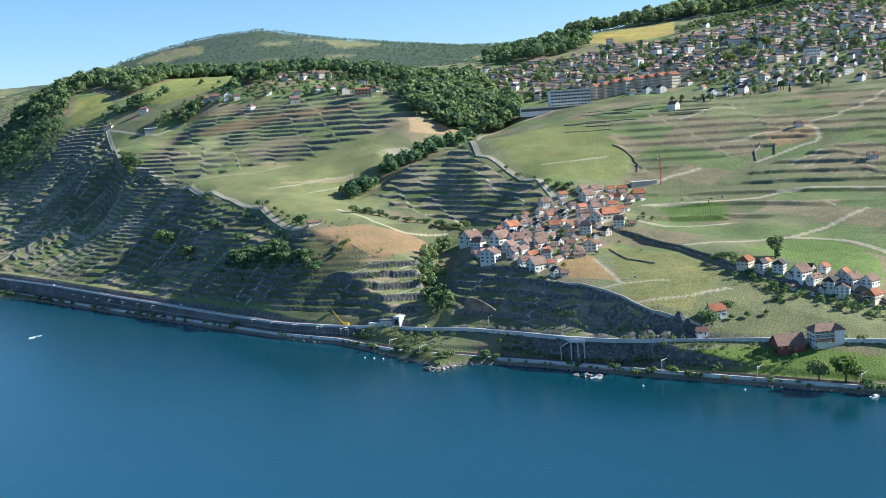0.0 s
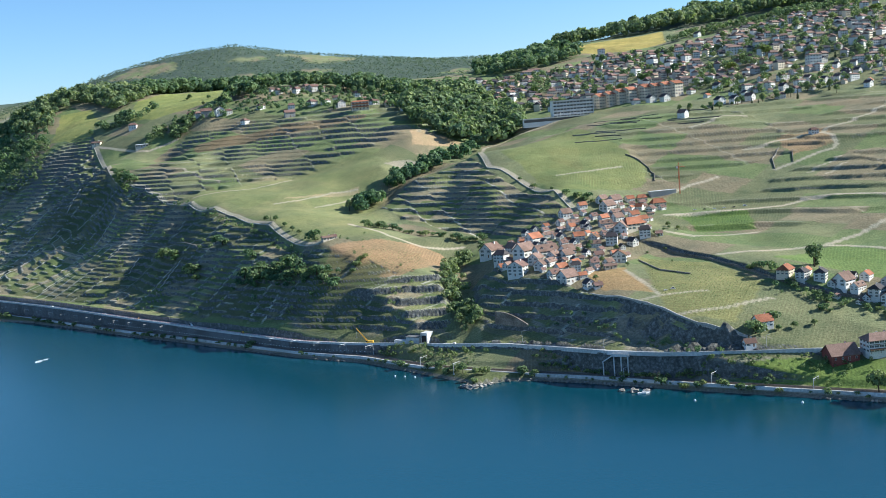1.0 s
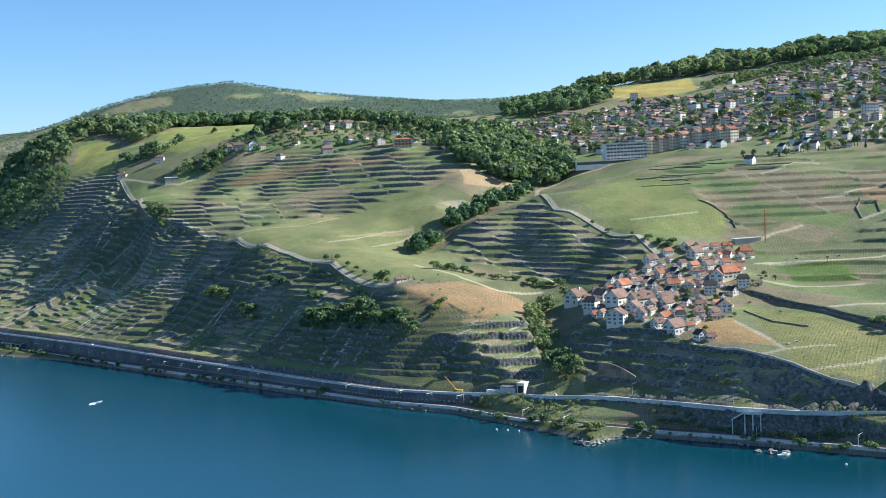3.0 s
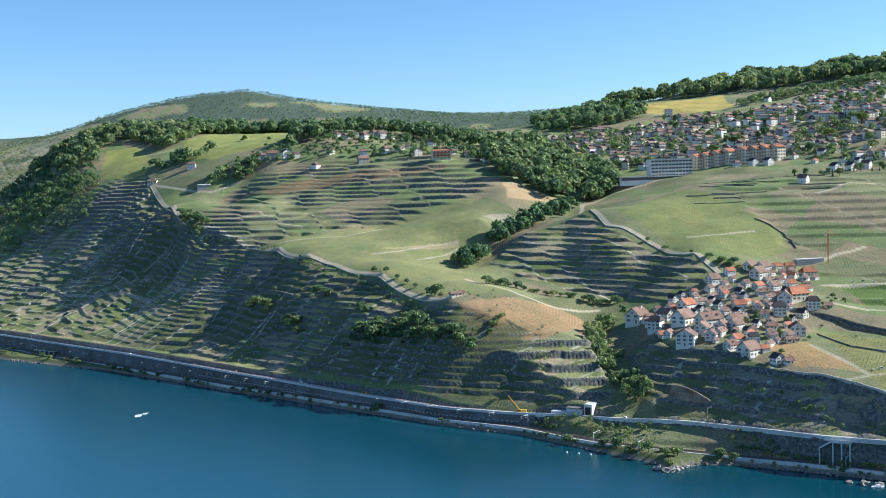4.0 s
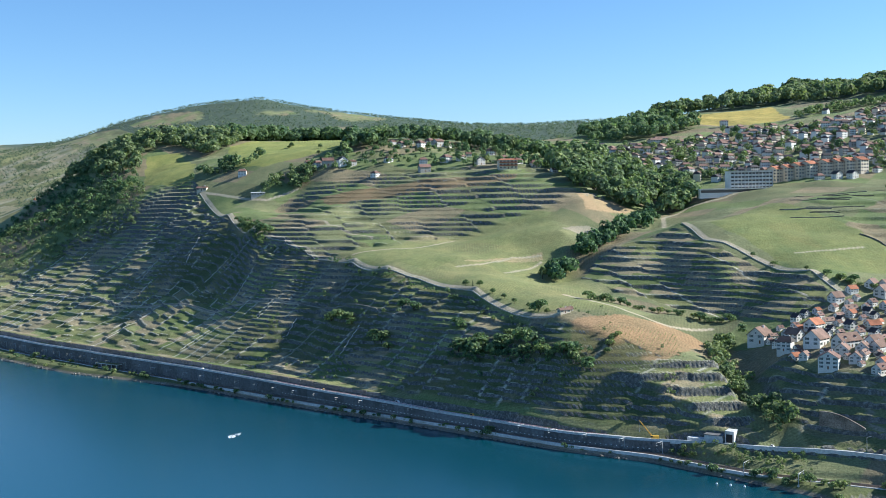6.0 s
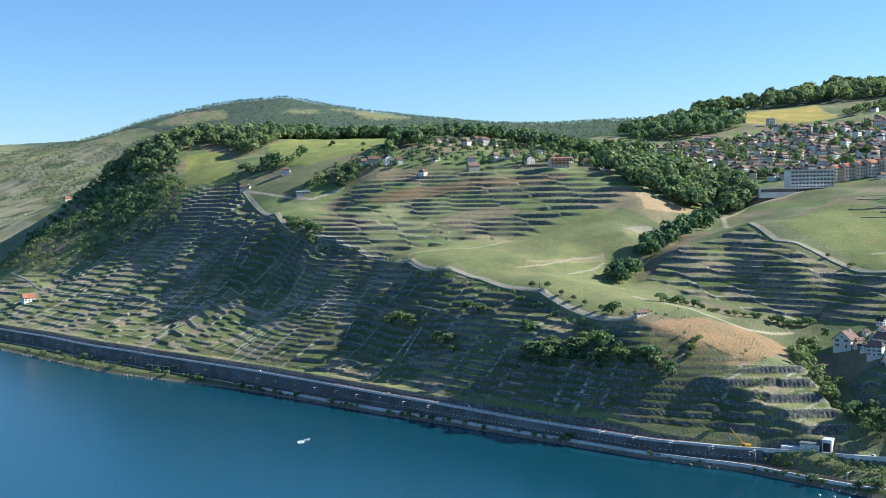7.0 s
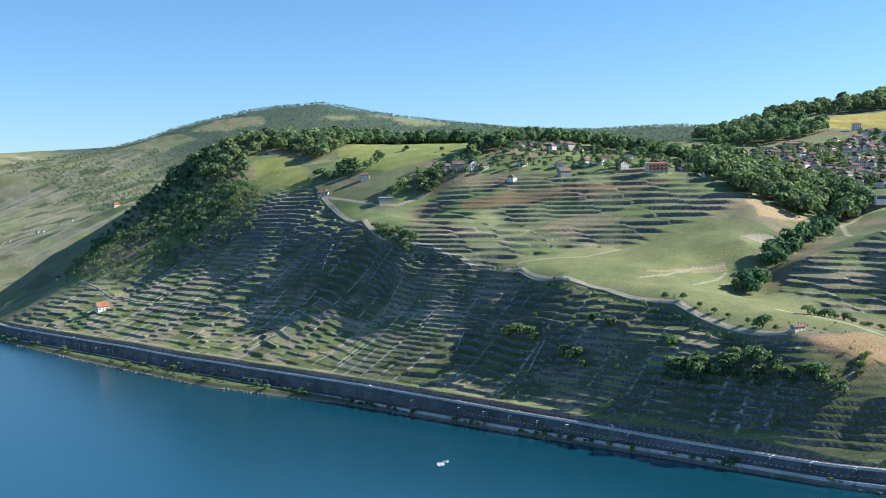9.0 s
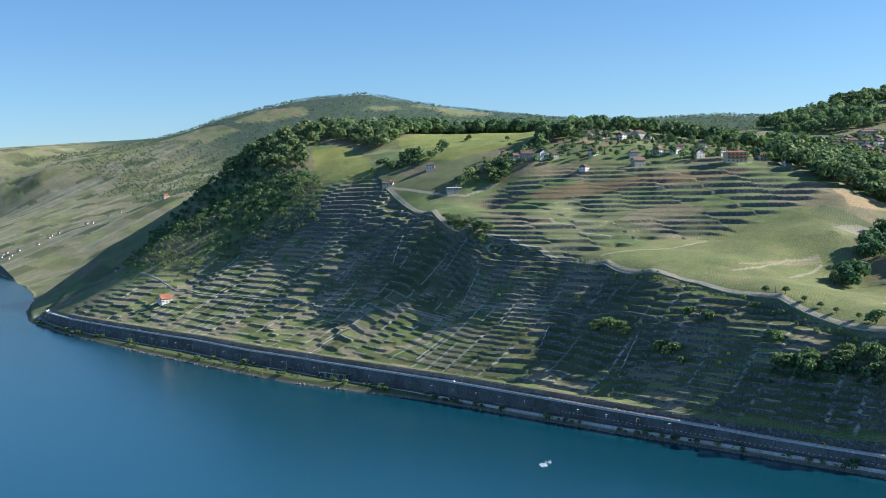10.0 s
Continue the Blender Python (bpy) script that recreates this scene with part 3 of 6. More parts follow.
    scrub = np.maximum(scrub, 0.8 * smooth(side_of(x, y, BROW[::-1]), 3, 8) * (1 - smooth(side_of(x, y, BROW[::-1]), 14, 26)) * steep * smooth(wild, 0.3, 0.4))
    col = paint(col, scrub * 0.8, (0.085, 0.105, 0.045))
    return col


GC = paint(cover_colour(GX, GY, GZ), np.clip(GP * 1.15, 0, 1) * 0.9, (0.62, 0.59, 0.52))
nr, nc = GX.shape
idx = np.arange(nr * nc).reshape(nr, nc)
quads = np.stack([idx[:-1, :-1], idx[1:, :-1], idx[1:, 1:], idx[:-1, 1:]], -1).reshape(-1, 4)
me = bpy.data.meshes.new("ground")
me.vertices.add(nr * nc)
me.vertices.foreach_set("co", np.stack([GX, GY, GZ], -1).ravel())
me.loops.add(quads.size)
me.loops.foreach_set("vertex_index", quads.ravel())
me.polygons.add(len(quads))
me.polygons.foreach_set("loop_start", np.arange(0, quads.size, 4))
me.polygons.foreach_set("loop_total", np.full(len(quads), 4))
me.update(calc_edges=True)
att = me.color_attributes.new("cover", "FLOAT_COLOR", "POINT")
att.data.foreach_set("color", np.concatenate([GC, np.ones((nr, nc, 1))], -1).ravel())
pa, pb, _ = plot_cells(GX, GY, 42, 3)
turn = np.where(pa > 0.5, 0.95, 2.45) + 0.7 * pb
rowm = (GX * np.cos(turn) + GY * np.sin(turn)) * 2 * math.pi / (1.5 + 0.5 * pb)
planted = (pb < 0.92) & (far_wood(GX, GY) < 0.2) & (np.hypot(GX, GY) < 1300)
rows_att = me.attributes.new("rows", "FLOAT", "POINT")
rows_att.data.foreach_set("value", np.where(planted, rowm, 1.57).ravel())
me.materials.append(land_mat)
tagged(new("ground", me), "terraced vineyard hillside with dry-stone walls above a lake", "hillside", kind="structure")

lake = mesh_object("water", [(-4800, -4800, 0), (4800, -4800, 0), (4800, 4800, 0), (-4800, 4800, 0)], [(0, 1, 2, 3)], water_mat)
tagged(lake, "deep blue lake with fine ripples", "lake", kind="structure")

# ---- kit: meshes, parts, houses, trees ----
RNG = np.random.default_rng(7)


def raw(name, verts, faces, mats, slots=None, smooth_shade=False):
    me = bpy.data.meshes.new(name)
    me.from_pydata([tuple(v) for v in verts], [], faces)
    for m in (mats if isinstance(mats, (list, tuple)) else [mats]):
        me.materials.append(m)
    if slots is not None:
        me.polygons.foreach_set("material_index", slots)
    if smooth_shade:
        me.shade_smooth()
    return me


class Shape:
    """Gathers boxes, prisms and tubes into one mesh."""

    def __init__(self):
        self.v, self.f, self.s = [], [], []

    def add(self, verts, faces, slot=0):
        n = len(self.v)
        self.v += [tuple(p) for p in verts]
        self.f += [tuple(i + n for i in f) for f in faces]
        self.s += [slot] * len(faces)
        return self

    def box(self, x0, y0, z0, x1, y1, z1, slot=0, turn=None):
        vs = [(x0, y0, z0), (x1, y0, z0), (x1, y1, z0), (x0, y1, z0), (x0, y0, z1), (x1, y0, z1), (x1, y1, z1), (x0, y1, z1)]
        if turn is not None:
            vs = [tuple(turn @ Vector(p)) for p in vs]
        return self.add(vs, [(3, 2, 1, 0), (4, 5, 6, 7), (0, 1, 5, 4), (1, 2, 6, 5), (2, 3, 7, 6), (3, 0, 4, 7)], slot)

    def tube(self, a, b, r0, r1=None, n=6, slot=0):
        a, b = Vector(a), Vector(b)
        r1 = r0 if r1 is None else r1
        q = (b - a).to_track_quat("Z", "Y")
        vs = []
        for c, r in ((a, r0), (b, r1)):
            vs += [c + q @ Vector((r * math.cos(2 * math.pi * i / n), r * math.sin(2 * math.pi * i / n), 0)) for i in range(n)]
        fs = [(i, (i + 1) % n, n + (i + 1) % n, n + i) for i in range(n)] + [tuple(range(n - 1, -1, -1)), tuple(range(n, 2 * n))]
        return self.add(vs, fs, slot)

    def mesh(self, name, mats, smooth_shade=False):
        return raw(name, self.v, self.f, mats, self.s, smooth_shade)


def part(name, data, parent, m=None, label=""):
    """Links a mesh as one part under a thing."""
    ob = new(name, data)
    ob.parent = parent
    if m is not None:
        ob.matrix_basis = m
    if label:
        ob["label"] = label
    return ob


def thing(name, label, category, group="", kind=""):
    return tagged(new(name), label, category, group, kind)


# surfaces
render_white = simple("white_render", (0.78, 0.76, 0.71), 0.9, grain=1.5, amount=0.14, per_object=0.12)
render_cream = simple("cream_render", (0.74, 0.65, 0.50), 0.9, grain=1.5, amount=0.14, per_object=0.15)
render_grey = simple("grey_render", (0.45, 0.44, 0.41), 0.9, grain=1.5, amount=0.16, per_object=0.15)
tile_orange = simple("orange_tiles", (0.46, 0.19, 0.10), 0.85, grain=2.5, amount=0.35, relief=0.06, per_object=0.25)
tile_brown = simple("brown_tiles", (0.235, 0.145, 0.115), 0.85, grain=2.5, amount=0.35, relief=0.06, per_object=0.25)
tile_tan = simple("weathered_tiles", (0.28, 0.185, 0.14), 0.85, grain=2.5, amount=0.35, relief=0.06, per_object=0.2)
tile_dark = simple("dark_slates", (0.075, 0.065, 0.065), 0.7, grain=2.5, amount=0.35, relief=0.05, per_object=0.2)
glass_dark, _nt, _b = material("window_glass", 0.08)
_b.inputs["Base Color"].default_value = (0.03, 0.035, 0.045, 1)
_b.inputs["Specular IOR Level"].default_value = 0.6
frame_white = simple("painted_frame", (0.7, 0.69, 0.66), 0.6, amount=0.1)
shutter_green = simple("shutter_paint", (0.06, 0.10, 0.075), 0.6, amount=0.2, per_object=0.3)
timber = simple("timber", (0.20, 0.11, 0.06), 0.8, grain=4, amount=0.3)
brick_red = simple("red_timber_cladding", (0.30, 0.10, 0.075), 0.85, grain=3, amount=0.3)
concrete = simple("concrete", (0.68, 0.67, 0.64), 0.9, grain=0.8, amount=0.25, relief=0.03)
concrete_dark = simple("weathered_concrete", (0.20, 0.20, 0.20), 0.9, grain=0.7, amount=0.35, relief=0.03, per_object=0.2)
asphalt = simple("asphalt", (0.52, 0.51, 0.49), 0.9, grain=0.6, amount=0.18)
steel = simple("galvanised_steel", (0.50, 0.51, 0.51), 0.5, 0.3, amount=0.15)
rail_steel = simple("rail_steel", (0.33, 0.28, 0.25), 0.35, 0.7, amount=0.2)
stone_wall = simple("dry_stone", (0.34, 0.31, 0.26), 0.95, grain=1.8, amount=0.5, relief=0.12, per_object=0.25)
rock_mat = simple("lake_rock", (0.42, 0.39, 0.34), 0.95, grain=0.8, amount=0.45, relief=0.2, per_object=0.3)
yellow_paint = simple("yellow_machine_paint", (0.75, 0.45, 0.05), 0.4, amount=0.2, spec=0.5)
red_paint = simple("red_crane_paint", (0.62, 0.13, 0.05), 0.5, amount=0.2)
white_paint = simple("white_paint", (0.82, 0.82, 0.80), 0.35, amount=0.08, spec=0.5)
rubber = simple("rubber", (0.03, 0.03, 0.03), 0.8, amount=0.2)
bark = simple("bark", (0.10, 0.075, 0.05), 0.95, grain=3, amount=0.4)


def foliage(name, color, rim=0.35, spread_of=1.0):
    """Leaves: each clump its own shade, some light through them."""
    m, nt, b = material(name, 0.75)
    b.inputs["Specular IOR Level"].default_value = 0.2
    geo = nt.nodes.new("ShaderNodeNewGeometry")
    c = [tuple(min(1, v * k) for v in color) for k in (1 - 0.45 * spread_of, 1.0, 1 + 0.65 * spread_of)]
    shade = ramp(nt, geo.outputs["Random Per Island"], [(0, c[0]), (0.5, c[1]), (1, (c[2][0] * 1.1, c[2][1], c[2][2] * 0.85))])
    info = nt.nodes.new("ShaderNodeObjectInfo")
    vary = ramp(nt, info.outputs["Random"], [(0, (0.75, 0.85, 0.8)), (1, (1.25, 1.12, 1.0))])
    broad = ramp(nt, noise_tex(nt, coords(nt), 0.06, 3), [(0.35, (0.68, 0.76, 0.82)), (0.65, (1.3, 1.2, 1.0))])
    col = mix(nt, "MULTIPLY", 1.0, mix(nt, "MULTIPLY", 1.0, shade, vary), broad)
    nt.links.new(col, b.inputs["Base Color"])
    tr = nt.nodes.new("ShaderNodeBsdfTranslucent")
    nt.links.new(mix(nt, "MULTIPLY", 1.0, col, (1.1, 1.25, 0.75, 1)), tr.inputs[0])
    ms = node(nt, "ShaderNodeMixShader", Fac=rim)
    nt.links.new(b.outputs[0], ms.inputs[1])
    nt.links.new(tr.outputs[0], ms.inputs[2])
    nt.links.new(ms.outputs[0], nt.nodes["Material Output"].inputs[0])
    return m


leaf_mid = foliage("broadleaf", (0.17, 0.225, 0.115))
leaf_dark = foliage("dark_broadleaf", (0.145, 0.21, 0.12))
leaf_hill = foliage("hilltop_broadleaf", (0.185, 0.245, 0.145), 0.4, 0.6)
# paler, bluer and flatter in tone: distance haze put into the leaf colour
leaf_far = foliage("hazed_broadleaf", (0.135, 0.18, 0.15), 0.35, 0.35)
leaf_conifer = foliage("conifer_needles", (0.045, 0.075, 0.035), 0.15)
leaf_bright = foliage("fresh_broadleaf", (0.17, 0.22, 0.07))


def leaf_cards(centres, normals_out, sizes, rng):
    """Bent leaf clumps: one four-cornered card each, turned at random but mostly outward."""
    n = len(centres)
    a = normals_out + rng.normal(0, 0.38, (n, 3))
    a /= np.linalg.norm(a, axis=1)[:, None]
    t = np.cross(a, rng.normal(0, 1, (n, 3)))
    t /= np.linalg.norm(t, axis=1)[:, None]
    b = np.cross(a, t)
    s = sizes[:, None]
    quad = np.stack([centres - t * s * 0.55, centres - b * s * 0.45 - a * s * 0.18, centres + t * s * 0.6, centres + b * s * 0.5 - a * s * 0.15], 1)
    return quad.reshape(-1, 3)


def crown_points(rng, n, lobes):
    """Places on the outside of a few overlapping lobes (x, y, z, rx, rz)."""
    lob = np.array(lobes, float)
    w = lob[:, 3] ** 2
    k = rng.choice(len(lob), n, p=w / w.sum())
    d = rng.normal(0, 1, (n, 3))
    d /= np.linalg.norm(d, axis=1)[:, None]
    d[:, 2] = np.where(d[:, 2] < -0.55, -d[:, 2], d[:, 2])
    r = rng.uniform(0.55, 1.06, n) ** 0.5
    c = lob[k, :3] + d * (r[:, None] * np.c_[lob[k, 3], lob[k, 3], lob[k, 4]])
    return c, d


def quads_mesh(name, verts, mat):
    n = len(verts) // 4
    me = bpy.data.meshes.new(name)
    me.vertices.add(n * 4)
    me.vertices.foreach_set("co", np.ascontiguousarray(verts, dtype=np.float32).ravel())
    me.loops.add(n * 4)
    me.loops.foreach_set("vertex_index", np.arange(n * 4))
    me.polygons.add(n)
    me.polygons.foreach_set("loop_start", np.arange(0, n * 4, 4))
    me.polygons.foreach_set("loop_total", np.full(n, 4))
    me.materials.append(mat)
    me.update(calc_edges=True)
    return me


PROTO = {}


def place(key, build, m):
    """The first thing of a kind is built, the next ones copied."""
    if key not in PROTO:
        PROTO[key] = build()
        PROTO[key].matrix_basis = m
        return PROTO[key]
    return copy_thing(PROTO[key], m)


def stand(x, y, turn=0.0, size=1.0, sink=0.0):
    return pose(x, y, height(x, y) - sink, 0, 0, turn) @ Matrix.Diagonal((size, size, size, 1))


def broadleaf(key, h, w, mat, label, seed):
    def build():
        rng = np.random.default_rng(seed)
        t = thing("tree", label, "tree")
        s = Shape()
        s.tube((0, 0, -0.8), (0.1, 0, h * 0.4), h * 0.035, h * 0.022)
        for i in range(4):
            an = i * 1.6 + rng.uniform(0, 0.6)
            s.tube((0.1, 0, h * (0.26 + 0.04 * i)), (math.cos(an) * w * 0.3, math.sin(an) * w * 0.3, h * (0.5 + 0.05 * i)), h * 0.016, h * 0.006, 5)
        part("trunk", s.mesh("trunk", bark), t)
        lobes = [(0, 0, h * 0.58, w * 0.36, h * 0.36)]
        for i in range(6):
            an = i * 1.05 + rng.uniform(0, 0.5)
            r = w * rng.uniform(0.2, 0.34)
            lobes.append((math.cos(an) * r, math.sin(an) * r, h * rng.uniform(0.42, 0.72), w * rng.uniform(0.16, 0.26), h * rng.uniform(0.14, 0.24)))
        c, d = crown_points(rng, 620, lobes)
        part("crown", quads_mesh("crown", leaf_cards(c, d, rng.uniform(0.07, 0.135, len(c)) * w, rng), mat), t)
        return t
    return build


def conifer(h, w, label, seed, name="conifer"):
    def build():
        rng = np.random.default_rng(seed)
        t = thing(name, label, "tree")
        part("trunk", Shape().tube((0, 0, -0.8), (0, 0, h * 0.9), h * 0.022, h * 0.006).mesh("trunk", bark), t)
        n = 420
        z = rng.uniform(0.06, 1.0, n) ** 1.15
        an = rng.uniform(0, 2 * math.pi, n)
        r = w * 0.5 * (1 - z) ** 0.8 * rng.uniform(0.5, 1.08, n) * (0.85 + 0.25 * np.sin(z * 40))
        c = np.c_[r * np.cos(an), r * np.sin(an), z * h]
        d = np.c_[np.cos(an), np.sin(an), np.full(n, 0.5)]
        part("crown", quads_mesh("crown", leaf_cards(c, d, rng.uniform(0.10, 0.2, n) * w * (1.15 - 0.6 * z), rng), leaf_conifer), t)
        return t
    return build


TREES = [
    ("tree_a", broadleaf("a", 9, 8.5, leaf_mid, "broad green leafy tree with rounded uneven crown", 1)),
    ("tree_b", broadleaf("b", 11, 8, leaf_dark, "tall dark green tree with dense leaves", 2)),
    ("tree_c", broadleaf("c", 6.5, 6.5, leaf_mid, "small bushy green garden tree", 3)),
    ("tree_d", broadleaf("d", 8, 8, leaf_bright, "fresh green leafy tree in full sun", 4)),
    ("conifer_a", conifer(13, 5.5, "dark narrow conifer with drooping branches", 5)),
    ("cypress", conifer(8, 2.0, "slim dark cypress beside a lane", 6, "cypress")),
]


def bush_build(seed, mat, label):
    def build():
        rng = np.random.default_rng(seed)
        t = thing("bush", label, "bush")
        part("stem", Shape().tube((0, 0, -0.5), (0, 0, 1.2), 0.12, 0.06).tube((0, 0, 0.2), (0.7, 0.3, 1.4), 0.08, 0.04).tube((0, 0, 0.2), (-0.6, -0.4, 1.3), 0.08, 0.04).mesh("stem", bark), t)
        lobes = [(rng.uniform(-1.2, 1.2), rng.uniform(-1.2, 1.2), rng.uniform(0.8, 1.7), rng.uniform(0.7, 1.3), rng.uniform(0.6, 1.2)) for _ in range(6)]
        c, d = crown_points(rng, 240, lobes)
        part("crown", quads_mesh("crown", leaf_cards(c, d, rng.uniform(0.3, 0.65, len(c)), rng), mat), t)
        return t
    return build


BUSHES = [("bush_a", bush_build(11, leaf_mid, "low green shrub with loose leaves")), ("bush_b", bush_build(12, leaf_dark, "dark green scrub bush on the slope"))]


def tree(kind, x, y, size=1.0):
    key, build = dict(enumerate(TREES))[kind] if kind < 10 else BUSHES[kind - 10]
    return place(key, build, stand(x, y, float(RNG.uniform(0, 360)), size * float(RNG.uniform(0.88, 1.14)), 0.1))


# houses: front towards -y, base sunk into the slope
def window_mesh(w, h, shutters):
    s = Shape()
    s.box(-w / 2, -0.06, 0, w / 2, 0.05, h, 0)
    s.box(-w / 2 + 0.1, -0.075, 0.1, -0.04, -0.05, h - 0.1, 1).box(0.04, -0.075, 0.1, w / 2 - 0.1, -0.05, h - 0.1, 1)
    if shutters:
        s.box(-w / 2 - 0.5, -0.09, 0, -w / 2 - 0.04, -0.03, h, 2).box(w / 2 + 0.04, -0.09, 0, w / 2 + 0.5, -0.03, h, 2)
    return s.mesh("window", [frame_white, glass_dark, shutter_green])


WINDOW = window_mesh(1.0, 1.35, True)
WINDOW_PLAIN = window_mesh(1.0, 1.25, False)
WINDOW_WIDE = window_mesh(1.9, 1.3, False)
DOOR = Shape().box(-0.55, -0.07, 0, 0.55, 0.05, 2.0, 0).box(-0.45, -0.09, 0.05, 0.45, -0.06, 1.9, 1).mesh("door", [frame_white, timber])
CHIMNEY = Shape().box(-0.35, -0.35, -1.6, 0.35, 0.35, 0.9, 0).box(-0.45, -0.45, 0.9, 0.45, 0.45, 1.05, 1).mesh("chimney", [render_white, tile_brown])
DORMER = Shape().box(-0.7, -0.9, -0.6, 0.7, 1.2, 0.5, 0).box(-0.45, -0.93, -0.35, 0.45, -0.88, 0.35, 2).add(
    [(-0.95, -1.1, 0.45), (0.95, -1.1, 0.45), (0, -1.1, 1.05), (-0.95, 1.6, 0.45), (0.95, 1.6, 0.45), (0, 1.6, 1.05)],
    [(0, 1, 2), (5, 4, 3), (0, 2, 5, 3), (2, 1, 4, 5), (1, 0, 3, 4)], 1).mesh("dormer", [render_white, tile_brown, glass_dark])
FOOT = 4.0


def gable_roof(w, d, rise, over=0.6, thick=0.25, along_x=True, hip=0.0):
    """A tiled double-pitched roof with eaves; hip pulls the ridge's ends in."""
    if not along_x:
        w, d = d, w
    hw, hd = w / 2 + over, d / 2 + over
    drop = rise * over / (d / 2)
    top = [(-hw, -hd, -drop), (hw, -hd, -drop), (hw, hd, -drop), (-hw, hd, -drop), (-hw + hip, 0, rise), (hw - hip, 0, rise)]
    vs = top + [(x, y, z - thick) for x, y, z in top]
    fs = [(0, 1, 5, 4), (2, 3, 4, 5), (1, 2, 5), (3, 0, 4), (6, 10, 11, 7), (8, 11, 10, 9), (7, 11, 8), (9, 10, 6), (0, 6, 7, 1), (1, 7, 8, 2), (2, 8, 9, 3), (3, 9, 6, 0)]
    if not hip:
        fs[2:4] = [(1, 2, 8, 11, 7)] * 0 + [(5, 1, 7, 11), (2, 5, 11, 8), (4, 0, 6, 10)[::-1], (3, 4, 10, 9)[::-1]]
        fs = [f for f in fs if f not in ((7, 11, 8), (9, 10, 6), (1, 7, 8, 2), (3, 9, 6, 0))]
    if not along_x:
        vs = [(-y, x, z) for x, y, z in vs]
    return vs, fs


def house(w, d, floors, rise, wall, roof, label, along_x=True, hip=0.0, cols=3, wide=False, shutters=True, dormers=0, storey=2.7, name="house"):
    def build():
        t = thing(name, label, "house")
        h = floors * storey
        s = Shape().box(-w / 2, -d / 2, -FOOT, w / 2, d / 2, h)
        if not hip:
            if along_x:
                s.add([(-w / 2, -d / 2, h), (-w / 2, d / 2, h), (-w / 2, 0, h + rise), (w / 2, -d / 2, h), (w / 2, d / 2, h), (w / 2, 0, h + rise)], [(0, 2, 1), (3, 4, 5)])
            else:
                s.add([(-w / 2, -d / 2, h), (w / 2, -d / 2, h), (0, -d / 2, h + rise), (-w / 2, d / 2, h), (w / 2, d / 2, h), (0, d / 2, h + rise)], [(0, 1, 2), (3, 5, 4)])
        part("wall", s.mesh("wall", wall), t)
        vs, fs = gable_roof(w, d, rise, along_x=along_x, hip=hip)
        part("roof", raw("roof", vs, fs, roof), t, pose(0, 0, h + 0.12))
        cx, cy = (w * 0.22, d * 0.12) if along_x else (w * 0.12, d * 0.2)
        part("chimney", CHIMNEY, t, pose(cx, cy, h + rise * 0.8 + 0.4))
        wm = WINDOW_WIDE if wide else WINDOW if shutters else WINDOW_PLAIN
        for f in range(floors):
            for c in range(cols):
                x = (c + 0.5) / cols * w - w / 2
                if f == 0 and c == cols // 2:
                    part("door", DOOR, t, pose(x, -d / 2 - 0.02, 0.0))
                    continue
                part("window", wm, t, pose(x, -d / 2 - 0.02, f * storey + 0.85))
            sides = max(1, round(d / 4)) if shutters else 1
            for c in range(sides):
                y = (c + 0.5) / sides * d - d / 2
                part("window", wm, t, pose(-w / 2 - 0.02, y, f * storey + 0.85, 0, 0, -90))
                if shutters and not along_x:
                    part("window", wm, t, pose(w / 2 + 0.02, y, f * storey + 0.85, 0, 0, 90))
        if not along_x and rise > 2.4:
            part("window", WINDOW_PLAIN, t, pose(0, -d / 2 - 0.02, h + 0.35))
        for i in range(dormers):
            x = (i + 0.5) / dormers * w - w / 2
            part("dormer", DORMER, t, pose(x, -d * 0.28, h + rise * 0.42))
        return t
    return build


